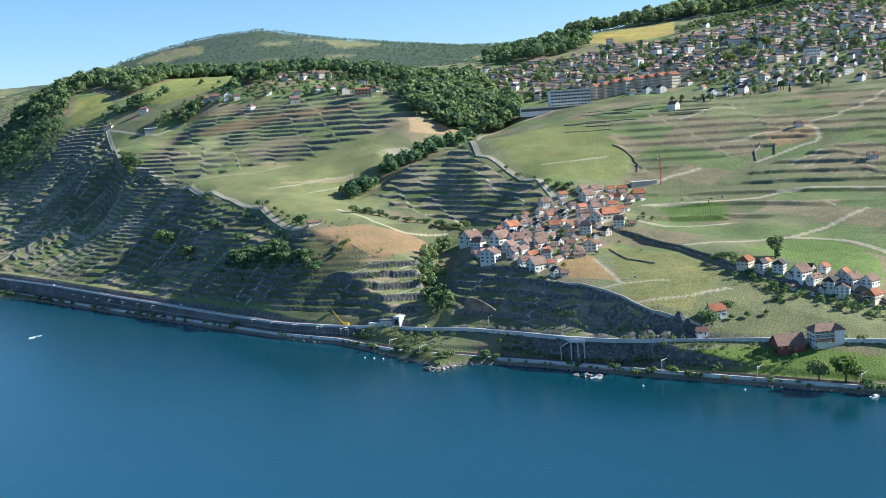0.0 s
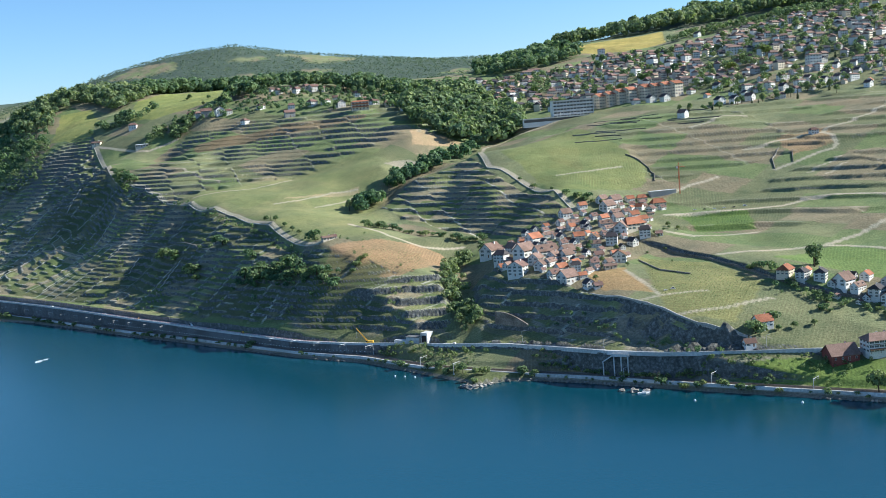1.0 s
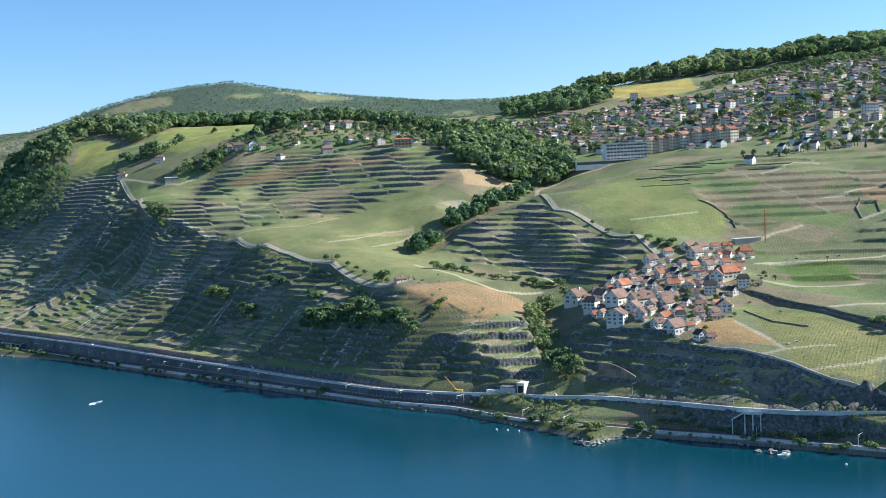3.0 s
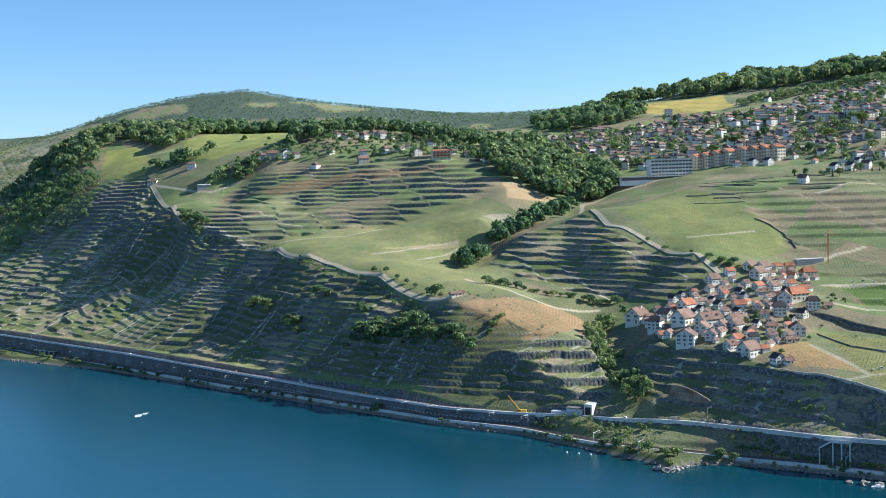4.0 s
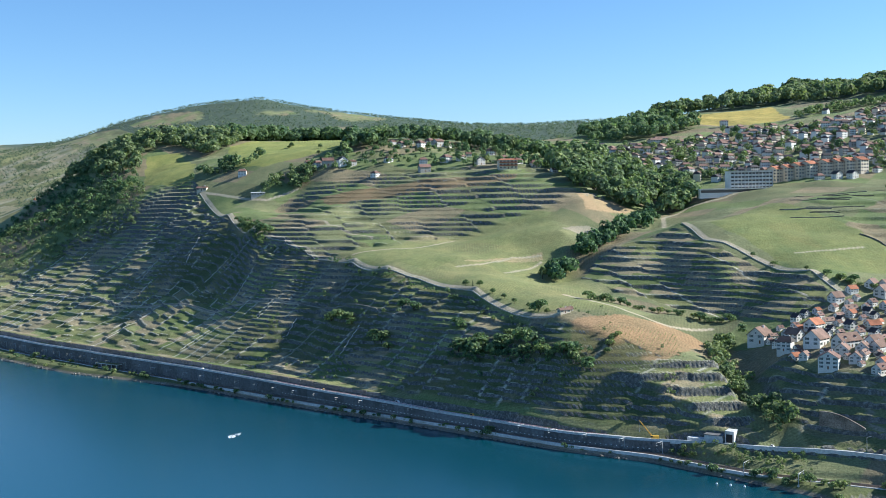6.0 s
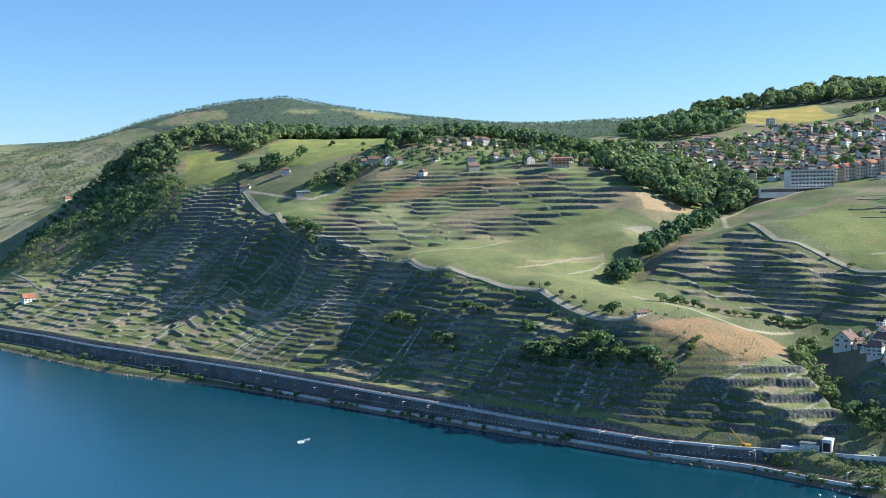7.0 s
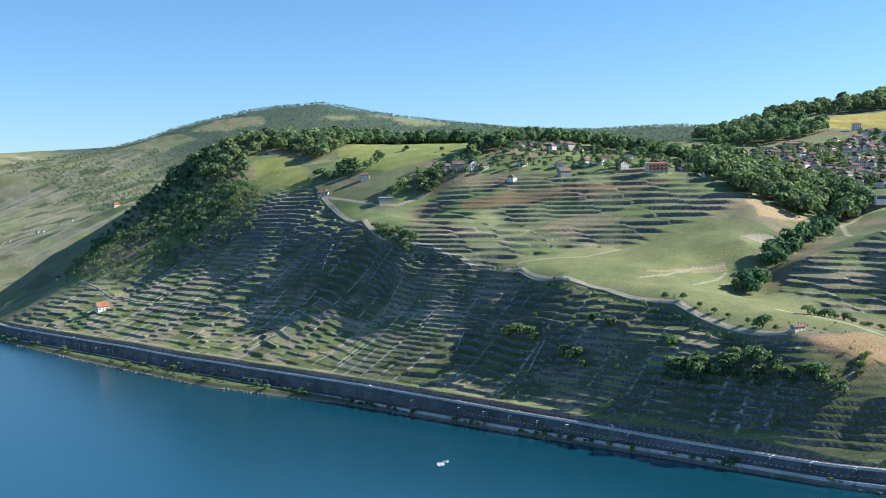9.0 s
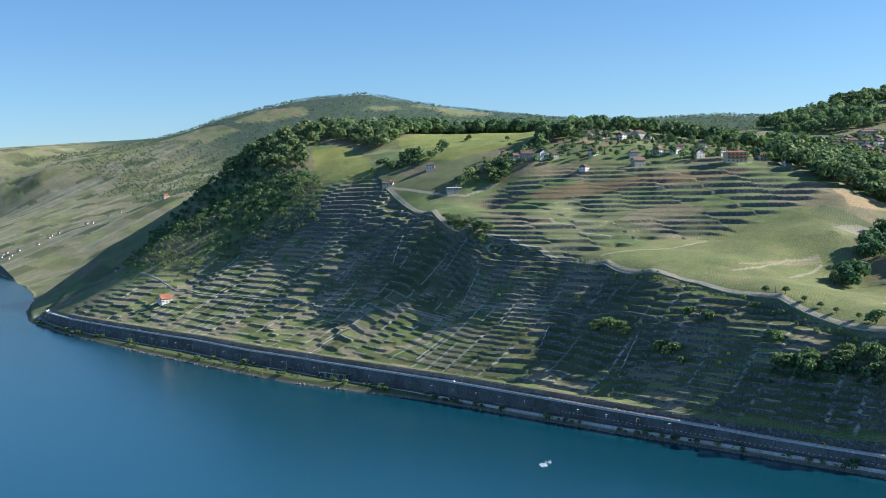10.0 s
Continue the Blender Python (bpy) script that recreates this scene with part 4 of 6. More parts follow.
HOUSES = {
    "v_front": house(11.5, 10, 3, 3.6, render_white, tile_brown, "white three-storey village house with brown tiled gable", False, cols=3, storey=2.35),
    "v_tall": house(9.5, 9, 3, 3.0, render_white, tile_dark, "tall white village house with dark roof", True, hip=1.8, cols=3, storey=2.3),
    "v_long": house(17, 9.5, 2, 4.2, render_white, tile_tan, "long white village house with weathered tiled roof", True, cols=5, dormers=2, storey=2.3),
    "v_orange": house(11.5, 10, 2, 4.0, render_white, tile_orange, "white village house with bright orange tiled roof", True, cols=3, storey=2.3),
    "v_brown": house(10.5, 9.5, 2, 4.0, render_white, tile_brown, "white village house with brown tiled roof", True, cols=3, dormers=1, storey=2.3),
    "v_gable": house(9, 11, 2, 3.8, render_white, tile_tan, "white village house with gable towards the lake", False, cols=2, storey=2.35),
    "v_grey": house(10.5, 9.5, 2, 4.2, render_white, tile_tan, "white village house with steep weathered roof", True, cols=3, storey=2.2),
    "v_red": house(14, 11, 2, 4.0, render_cream, tile_orange, "cream house with wide orange-red roof and balconies", True, hip=2.5, cols=4, storey=2.4),
    "v_dark": house(8, 7.5, 2, 3.2, render_white, tile_dark, "narrow white village house with dark steep roof", False, cols=2, storey=2.2),
    "v_chalet": house(10, 9, 2, 3.6, render_white, timber, "white chalet with broad timber gable and balcony", False, cols=3, storey=2.3),
    "v_small": house(6.5, 6, 1, 2.2, render_white, tile_brown, "small white outbuilding with brown roof", True, cols=2),
    "v_shed": house(9, 4.5, 1, 1.2, render_cream, tile_tan, "low cream garden building with shallow roof", True, cols=3),
    "t_villa": house(10, 9, 2, 2.6, render_white, tile_brown, "white town villa with brown roof", True, hip=2.5, cols=3, wide=True),
    "t_cream": house(9.5, 8.5, 2, 2.8, render_cream, tile_tan, "cream town house with weathered tiled roof", True, cols=3, shutters=False),
    "t_block": house(17, 10, 3, 1.8, render_white, tile_tan, "white apartment house with shallow tiled roof", True, hip=3, cols=5, wide=True),
    "t_dark": house(9, 8, 2, 3.0, render_white, tile_dark, "white chalet-style house with dark gable roof", False, cols=3, shutters=False),
    "t_grey": house(11, 8, 2, 2.6, render_grey, tile_brown, "grey-rendered town house with brown roof", True, cols=3, shutters=False),
}


VILLAGE_WIDTH = {"v_front": 12, "v_tall": 9.5, "v_long": 17, "v_orange": 11.5, "v_brown": 10.5, "v_gable": 9, "v_grey": 10.5, "v_red": 14, "v_small": 6.5, "v_shed": 9, "v_dark": 8, "v_chalet": 10}


def home(kind, x, y, turn, size=1.0, group=""):
    ob = place(kind, HOUSES[kind], stand(x, y, turn, size))
    if group:
        ob["group"] = group
    return ob

# ---- lakeside: railway, road, walls ----
def ribbon(us, profile, mat, name, offset=None, level=None):
    """A strip along the lake; profile: (across, up) pairs from the line that offset gives."""
    vs, fs = [], []
    n = len(profile)
    for u in us:
        base = float(offset(u)) if offset else 0.0
        z0 = float(level(u)) if level else 0.0
        for a, z in profile:
            x, y = from_shore(u, base + a)
            vs.append((float(x), float(y), z0 + z))
    for i in range(len(us) - 1):
        for j in range(n - 1):
            a = i * n + j
            fs.append((a, a + 1, a + n + 1, a + n))
        if n > 2:
            a = i * n
            fs.append((a + n - 1, a, a + n, a + 2 * n - 1))
    if n > 2:
        fs += [tuple(range(n - 1, -1, -1)), tuple(range((len(us) - 1) * n, len(us) * n))]
    return raw(name, vs, fs, mat)


def run(a, b, step):
    return list(np.linspace(a, b, max(2, int(round((b - a) / step)) + 1)))


road = new("road", ribbon(run(60, 1470, 8), [(-2.9, -0.6), (-2.9, 0.10), (2.9, 0.10), (2.9, -0.6)], asphalt, "road", road_d, road_z))
tagged(road, "pale asphalt lakeside road on a walled shelf", "road", kind="structure")
for side in (-1.35, 1.35):
    part("edge_line", ribbon(run(60, 1470, 8), [(side * 1.85 - 0.1, 0.06), (side * 1.85 - 0.1, 0.112), (side * 1.85 + 0.1, 0.112), (side * 1.85 + 0.1, 0.06)], white_paint, "edge_line", road_d, road_z), road)

par = new("parapet", ribbon(run(62, 1468, 8), [(-3.3, -0.8), (-3.3, 1.15), (-2.95, 1.15), (-2.95, -0.8)], concrete, "parapet", road_d, road_z))
tagged(par, "pale concrete parapet along the lakeside road", "parapet", kind="structure")

edge = new("track_kerb", ribbon(run(70, 1440, 9), [(-3.0, 1.6), (-3.0, 3.1), (-2.3, 3.1), (-2.3, 1.6)], concrete, "track_kerb", rail_d))
tagged(edge, "pale concrete kerb on the lake side of the railway", "kerb", kind="structure")

for k, d0 in enumerate((-1.25, 1.35)):
    track = tagged(new("railway_track"), "railway track with steel rails on grey ballast", "railway", "lakeside tracks")
    for g in (-0.42, 0.42):
        us = run(70, 1440, 9)
        part("rail", ribbon(us, [(d0 + g - 0.09, 2.8), (d0 + g - 0.09, 3.2), (d0 + g + 0.09, 3.2), (d0 + g + 0.09, 2.8)], rail_steel, "rail", rail_d), track)
    s = Shape()
    for u in np.arange(70, 1440, 1.5):
        x, y = from_shore(u, float(rail_d(u)) + d0)
        s.box(-0.12, -0.75, 2.7, 0.12, 0.75, 3.0, 0, Matrix.Translation((float(x), float(y), 0)) @ pose(0, 0, 0, 0, 0, 135))
    tagged(part("tie_bed", s.mesh("tie_bed", concrete_dark), track), kind="stuff")

# walls in panels: the dark one over the tracks, the high one behind the road
low_wall = tagged(new("retaining_wall"), "dark concrete retaining wall between road and railway", "retaining wall", kind="structure")
high_wall = tagged(new("retaining_wall"), "grey concrete retaining wall panels above the road", "retaining wall", kind="structure")


def panel(u0, u1, r, z0, z1a, z1b, mat, parent, thick=0.45):
    a, b = from_shore(u0, float(road_d(u0)) + r), from_shore(u1, float(road_d(u1)) + r)
    c, d = from_shore(u1, float(road_d(u1)) + r + thick), from_shore(u0, float(road_d(u0)) + r + thick)
    vs = [(float(p[0]), float(p[1]), z) for p, z in ((a, z0), (b, z0), (c, z0), (d, z0), (a, z1a), (b, z1b), (c, z1b), (d, z1a))]
    s = Shape().add(vs, [(0, 1, 2, 3), (7, 6, 5, 4), (4, 5, 1, 0), (5, 6, 2, 1), (6, 7, 3, 2), (7, 4, 0, 3)])
    return part("panel", s.mesh("panel", mat), parent)


for u in np.arange(470, 1430, 8.0):
        panel(u + 0.05, u + 7.95, -4.0, 2.2, float(road_z(u)) - 0.02, float(road_z(u + 8)) - 0.02, concrete_dark, low_wall, 0.62)
for i, u in enumerate(np.arange(655, 1345, 11.5)):
    z = float(road_z(u + 6))
    panel(u + 0.08, u + 11.42, 3.15, z - 0.6, z + 3.3, z + 2.7, concrete_dark, high_wall, 0.6)
plate = Shape().box(-0.4, -0.2, -0.16, 0.4, 0.0, 0.16).mesh("anchor_plate", white_paint)
for i, u in enumerate(np.arange(468, 735, 2.7)):
    x, y = from_shore(u, float(road_d(u)) - 4.02)
    part("anchor_plate", plate, low_wall, pose(float(x), float(y), 2.2 + 0.38 * (float(road_z(u)) - 2.2), 0, 0, 135), "white anchor plate")


def mast_build():
    t = thing("catenary_mast", "galvanised railway mast with cantilever arm", "railway mast", "masts along the railway")
    part("pole", Shape().box(-0.12, -0.12, -1, 0.12, 0.12, 6.4).box(-0.4, -0.4, -1, 0.4, 0.4, 0.15).mesh("pole", steel), t)
    part("arm", Shape().tube((0, 0, 5.9), (0, -6.8, 6.3), 0.08).tube((0, 0, 6.4), (0, -3.0, 6.1), 0.05).mesh("arm", steel), t)
    drop = Shape().tube((0, 0, 0), (0, 0, -1.3), 0.07).tube((0, 0, -1.2), (0, 1.3, -1.0), 0.05).mesh("drop", steel)
    for y in (-6.6, -2.4):
        part("drop", drop, t, pose(0, y, 6.1))
    return t


for u in np.arange(472, 1440, 19.0):
    x, y = from_shore(u, float(rail_d(u)) + 2.7)
    place("mast", mast_build, pose(float(x), float(y), 2.8, 0, 0, -45) @ Matrix.Diagonal((1.0, 0.85, 0.95, 1)))
for u in (150, 190, 232, 275, 316, 400, 426):
    x, y = from_shore(u, 2.6)
    place("mast", mast_build, pose(float(x), float(y), 2.6, 0, 0, 135) @ Matrix.Diagonal((0.9, 0.9, 0.85, 1)))


def lamp_build():
    t = thing("street_lamp", "tall grey street lamp at the lakeside road", "street lamp", "lamps along the road")
    part("pole", Shape().tube((0, 0, -0.5), (0, 0, 6.6), 0.12, 0.07).mesh("pole", steel), t)
    part("lamp_head", Shape().tube((0, 0, 6.5), (0, -1.5, 6.9), 0.06).box(-0.14, -2.1, 6.82, 0.14, -1.3, 7.0).mesh("lamp_head", steel), t)
    return t


for u in (327, 222, 262, 180, 386):
    x, y = from_shore(u, float(road_d(u)) + (3.4 if u != 327 else -3.3))
    place("street_lamp", lamp_build, pose(float(x), float(y), float(road_z(u)), 0, 0, 100))

# site fence on the road under repair
fence = thing("site_fence", "white and pink building-site fence along the road", "fence")
pink = simple("faded_pink_mesh", (0.75, 0.42, 0.36), 0.8, amount=0.2)
post = Shape().box(-0.07, -0.07, 0, 0.07, 0.07, 1.5).mesh("post", white_paint)
for i, u in enumerate(np.arange(500, 745, 3.0)):
    x, y = from_shore(u, float(road_d(u)) - 2.4)
    part("post", post, fence, pose(float(x), float(y), float(road_z(u)), 0, 0, 135))
for z in (0.5, 1.3):
    part("rail", ribbon(run(500, 743, 9), [(-2.48, z), (-2.48, z + 0.16), (-2.36, z + 0.16), (-2.36, z)], white_paint if z < 1 else pink, "rail", road_d, road_z), fence)

# roofed rail shelter
sh = thing("rail_shelter", "flat grassed concrete shelter roof over the railway", "shelter")
sx, sy = from_shore(927, float(rail_d(927)))
grass_roof = simple("dry_grass_roof", (0.27, 0.25, 0.10), 0.95, grain=1.2, amount=0.4)
part("roof", Shape().box(-14, -3.4, 5.6, 14, 3.4, 6.0, 0).box(-13.8, -3.2, 5.99, 13.8, 3.2, 6.12, 1).mesh("roof", [concrete, grass_roof]), sh, None)
for i in range(5):
    for yy in (-3.1, 3.1):
        part("pillar", Shape().box(-13.6 + i * 6.8 - 0.25, yy - 0.25, 2.0, -13.6 + i * 6.8 + 0.25, yy + 0.25, 5.6).mesh("pillar", concrete), sh)
sh.matrix_basis = pose(float(sx), float(sy), 0.4, 0, 0, 140) @ Matrix.Diagonal((0.9, 0.75, 1, 1))


# footbridge on tall pillars under the road
fb = thing("footbridge", "pale concrete footbridge on tall pillars", "footbridge")
part("deck", Shape().box(-5.5, -1.6, 8.3, 5.5, 1.6, 8.9).box(-5.5, -1.75, 8.9, 5.5, -1.55, 9.7).mesh("deck", concrete), fb)
for x0 in (-4.4, 0.2, 4.6):
    part("pillar", Shape().box(x0 - 0.35, -1.2, -3.5, x0 + 0.35, -0.5, 8.3).mesh("pillar", concrete), fb)
part("ramp", Shape().add([(-5.5, -1.6, 8.3), (-5.5, 1.2, 8.3), (-12, 1.2, 5.2), (-12, -1.6, 5.2), (-5.5, -1.6, 8.9), (-5.5, 1.2, 8.9), (-12, 1.2, 5.8), (-12, -1.6, 5.8)],
                         [(0, 1, 2, 3), (7, 6, 5, 4), (0, 3, 7, 4), (1, 5, 6, 2), (2, 6, 7, 3), (0, 4, 5, 1)]).mesh("ramp", concrete), fb)
part("pillar", Shape().box(-11.8, -1.2, -4.5, -11.2, -0.5, 5.2).mesh("pillar", concrete), fb)
fx, fy = from_shore(319, 6.0)
fb.matrix_basis = pose(float(fx), float(fy), 4.0, 0, 0, -30) @ Matrix.Diagonal((0.75, 0.75, 1, 1))

# tunnel arch under the road at the gorge mouth
arch = thing("bridge_arch", "grey stone arch where the stream passes under the road", "arch")
vs, fs = [], []
for yy in (-0.6, 0.6):
    for i in range(13):
        an = math.pi * i / 12
        vs.append((2.3 * math.cos(an), yy, 2.2 + 2.3 * math.sin(an)))
    for i in range(13):
        an = math.pi * i / 12
        vs.append((max(-4.4, min(4.4, 6.2 * math.cos(an))), yy, min(6.0, 2.2 + 6.2 * math.sin(an))))
for k in (0, 26):
    for i in range(12):
        f = (k + i, k + i + 1, k + 13 + i + 1, k + 13 + i)
        fs.append(f if k == 0 else f[::-1])
for i in range(12):
    fs += [(i, 26 + i, 27 + i, i + 1), (13 + i, 14 + i, 40 + i, 39 + i)]
part("face", raw("face", vs, fs, stone_wall), arch)
part("jamb", Shape().box(-4.4, -0.6, -0.5, -2.3, 0.6, 2.2).box(2.3, -0.6, -0.5, 4.4, 0.6, 2.2).mesh("jamb", stone_wall), arch)
# black panel closes the arch, its colour standing for the dark inside
part("void", Shape().box(-2.3, 0.3, -0.5, 2.3, 0.55, 4.4).mesh("void", rubber), arch, None, "black panel standing for the darkness behind the arch")
ax, ay = from_shore(431, float(road_d(431)) - 3.9)
arch.matrix_basis = pose(float(ax), float(ay), 2.4, 0, 0, -40)


# boats, buoys, rocks at the waterline
def boulder(rng, r):
    bm = bmesh.new()
    bmesh.ops.create_icosphere(bm, subdivisions=2, radius=r)
    for v in bm.verts:
        v.co *= 0.72 + 0.55 * noise.noise(v.co * (1.3 / r) + Vector((rng.uniform(0, 50), 0, 0)))
        v.co.z *= 0.55
    me = bpy.data.meshes.new("rock")
    bm.to_mesh(me)
    bm.free()
    me.materials.append(rock_mat)
    return me


rng = np.random.default_rng(4)
for x, y, r in ((-8, 527, 4.2), (-3, 529, 3.0), (-12, 531, 2.6), (63, 494, 3.2), (68, 492, 2.6), (1, 532, 2.2), (58, 497, 2.0)):
    tagged(new("rock", boulder(rng, r)), "pale flat rock at the water's edge", "rock", "shore rocks").matrix_basis = pose(x, y, 0.25, 0, 0, float(rng.uniform(0, 360)))
vs, fs = [], []
cubes = np.array([(-1, -1, -1), (1, -1, -1), (1, 1, -1), (-1, 1, -1), (-1, -1, 1), (1, -1, 1), (1, 1, 1), (-1, 1, 1)], float)
for i in range(2200):
    u = rng.uniform(150, 1440)
    if hash01(np.floor(u / 23), 5) < 0.3:
        continue
    x, y = from_shore(u, rng.uniform(-1.2, 1.8))
    r = rng.uniform(0.2, 0.75)
    p = cubes * r * np.array([1, 0.8, 0.6]) * rng.uniform(0.55, 1.1, (8, 3))
    an = rng.uniform(0, 6.28)
    q = np.c_[p[:, 0] * math.cos(an) - p[:, 1] * math.sin(an), p[:, 0] * math.sin(an) + p[:, 1] * math.cos(an), p[:, 2]]
    n = len(vs)
    vs += [tuple(v) for v in q + np.array([float(x), float(y), rng.uniform(0.0, 0.7)])]
    fs += [tuple(n + k for k in f) for f in ((3, 2, 1, 0), (4, 5, 6, 7), (0, 1, 5, 4), (1, 2, 6, 5), (2, 3, 7, 6), (3, 0, 4, 7))]
tagged(new("shore_stones", raw("shore_stones", vs, fs, rock_mat)), "loose pale boulders along the waterline", "stones", kind="stuff")


def boat_build():
    t = thing("boat", "small white motor boat moored at the shore", "boat", "moored boats")
    vs, fs = [], []
    for z, k in ((0.0, 0.75), (0.75, 1.0)):
        vs += [(-2.6, -0.85 * k, z), (0.8, -0.95 * k, z), (2.9 * (0.9 + 0.1 * k), 0, z + 0.1), (0.8, 0.95 * k, z), (-2.6, 0.85 * k, z)]
    fs = [(i, (i + 1) % 5, 5 + (i + 1) % 5, 5 + i) for i in range(5)] + [(4, 3, 2, 1, 0)]
    inner = [(x * 0.9, y * 0.85, 0.45) for x, y, z in vs[5:]]
    vs += inner
    fs += [(5 + i, 5 + (i + 1) % 5, 10 + (i + 1) % 5, 10 + i) for i in range(5)] + [(10, 11, 12, 13, 14)]
    part("hull", raw("hull", vs, fs, white_paint), t)
    part("cabin", Shape().box(-0.5, -0.55, 0.45, 1.0, 0.55, 1.3).mesh("cabin", white_paint), t)
    part("windscreen", Shape().box(0.98, -0.5, 0.85, 1.06, 0.5, 1.35).mesh("windscreen", glass_dark), t)
    return t


for x, y, an in ((66, 489, 10), (170, 428, 30)):
    place("boat", boat_build, pose(x, y, -0.15, 0, 0, an))


# motor boat turning on the open water, with its white wash
boat = copy_thing(PROTO["boat"], pose(-267, 694, -0.1, 0, 0, 25) @ Matrix.Diagonal((0.3, 0.3, 0.3, 1)))
tagged(boat, "small white motor boat turning on the open lake", "boat")
boat["group"] = ""
foam_mat = simple("lake_foam", (0.80, 0.84, 0.86), 0.7, grain=2.0, amount=0.2)
fr = np.random.default_rng(8)
s = Shape()
for i in range(150):
    if i < 80:
        an, rad = fr.uniform(0, 6.28), fr.normal(2.0, 0.4)
        fx, fy, r = rad * math.cos(an), rad * math.sin(an) * 0.9, fr.uniform(0.2, 0.45)
    else:
        fx, fy, r = 1.5 + fr.uniform(0, 4.0), 2.0 + fr.normal(1.0, 0.9), fr.uniform(0.1, 0.25)
    ring = [(fx + r * (0.7 + 0.5 * fr.uniform()) * math.cos(k * 1.047), fy + r * (0.7 + 0.5 * fr.uniform()) * math.sin(k * 1.047)) for k in range(6)]
    s.add([(a, b2, 0.02) for a, b2 in ring] + [(fx, fy, 0.10 + 0.1 * fr.uniform())], [(k, (k + 1) % 6, 6) for k in range(6)])
wash = tagged(new("boat_wash", s.mesh("boat_wash", foam_mat)), "ring of white foam churned up by the boat", "foam", kind="stuff")
wash.matrix_basis = pose(-267, 694, 0.01) @ Matrix.Diagonal((0.75, 1.5, 1, 1))


def buoy_build():
    t = thing("buoy", "small white mooring buoy floating on the lake", "buoy", "mooring buoys")
    bm = bmesh.new()
    bmesh.ops.create_uvsphere(bm, u_segments=10, v_segments=6, radius=0.55)
    me = bpy.data.meshes.new("float")
    bm.to_mesh(me)
    bm.free()
    me.materials.append(white_paint)
    part("float", me, t)
    part("ring", Shape().tube((0, 0, 0.5), (0, 0, 0.8), 0.1).mesh("ring", steel), t)
    return t


for x, y in ((-45, 566), (-40, 563), (-35, 560), (84, 470), (124, 452)):
    place("buoy", buoy_build, pose(x, y, 0.1))


# yellow crane on the road works
cr = thing("crawler_crane", "yellow crawler crane with raised lattice boom", "crane")
for sx2 in (-1.2, 1.2):
    part("crawler", Shape().box(sx2 - 0.4, -2.2, 0, sx2 + 0.4, 2.2, 0.9).mesh("crawler", rubber), cr)
part("body", Shape().box(-1.4, -2.4, 0.9, 1.4, 1.8, 2.6).mesh("body", yellow_paint), cr)
part("cab", Shape().box(-1.5, 1.0, 1.1, -0.2, 2.6, 3.0, 0).box(-1.52, 1.3, 1.9, -0.18, 2.63, 2.8, 1).mesh("cab", [yellow_paint, glass_dark]), cr)
s = Shape()
for dx, dz in ((-0.45, 0), (0.45, 0), (-0.45, 0.8), (0.45, 0.8)):
    s.tube((dx, 1.6, 2.0 + dz), (dx * 0.4, 9.0, 11.5 + dz * 0.5), 0.13, 0.1, 5)
for i in range(9):
    f0, f1 = i / 9, (i + 1) / 9
    for a, b2 in ((-0.45, 0.45), (0.45, -0.45)):
        s.tube((a * (1 - 0.6 * f0), 1.6 + 7.4 * f0, 2.0 + 9.5 * f0), (b2 * (1 - 0.6 * f1), 1.6 + 7.4 * f1, 2.4 + 9.5 * f1), 0.06, None, 4)
part("boom", s.mesh("boom", yellow_paint), cr)
part("hook_cable", Shape().tube((0, 9, 11.6), (0, 9, 5.5), 0.05).box(-0.2, 8.8, 5.0, 0.2, 9.2, 5.6).mesh("hook_cable", steel), cr)
cx, cy = from_shore(478, float(road_d(478)) - 0.5)
cr.matrix_basis = pose(float(cx), float(cy), float(road_z(478)), 0, 0, 78) @ Matrix.Diagonal((0.8, 0.8, 0.8, 1))


def vehicle(key, paint_mat, length, high, label):
    def build():
        t = thing("car" if high < 2 else "van", label, "car" if high < 2 else "van", "vehicles on the road")
        h2, w2 = length / 2, 0.88
        body = [(-h2, 0.35), (-h2, 0.95), (-h2 * 0.85, 1.0), (-h2 * 0.6, high), (h2 * 0.35, high), (h2 * 0.6, 1.0), (h2, 0.85), (h2, 0.35)]
        n = len(body)
        vs = [(x, -w2, z) for x, z in body] + [(x, w2, z) for x, z in body]
        fs = [tuple(range(n - 1, -1, -1)), tuple(range(n, 2 * n))] + [(i, (i + 1) % n, n + (i + 1) % n, n + i) for i in range(n)]
        part("body", raw("body", vs, fs, paint_mat), t)
        part("windows", Shape().box(-h2 * 0.5, -w2 - 0.01, 1.02, h2 * 0.36, w2 + 0.01, high - 0.12).mesh("windows", glass_dark), t)
        wheel = Shape().tube((0, -0.12, 0), (0, 0.12, 0), 0.34, None, 12).mesh("wheel", rubber)
        for x in (-h2 * 0.62, h2 * 0.62):
            for y in (-w2 + 0.05, w2 - 0.05):
                part("wheel", wheel, t, pose(x, y, 0.34))
        return t
    return key, build


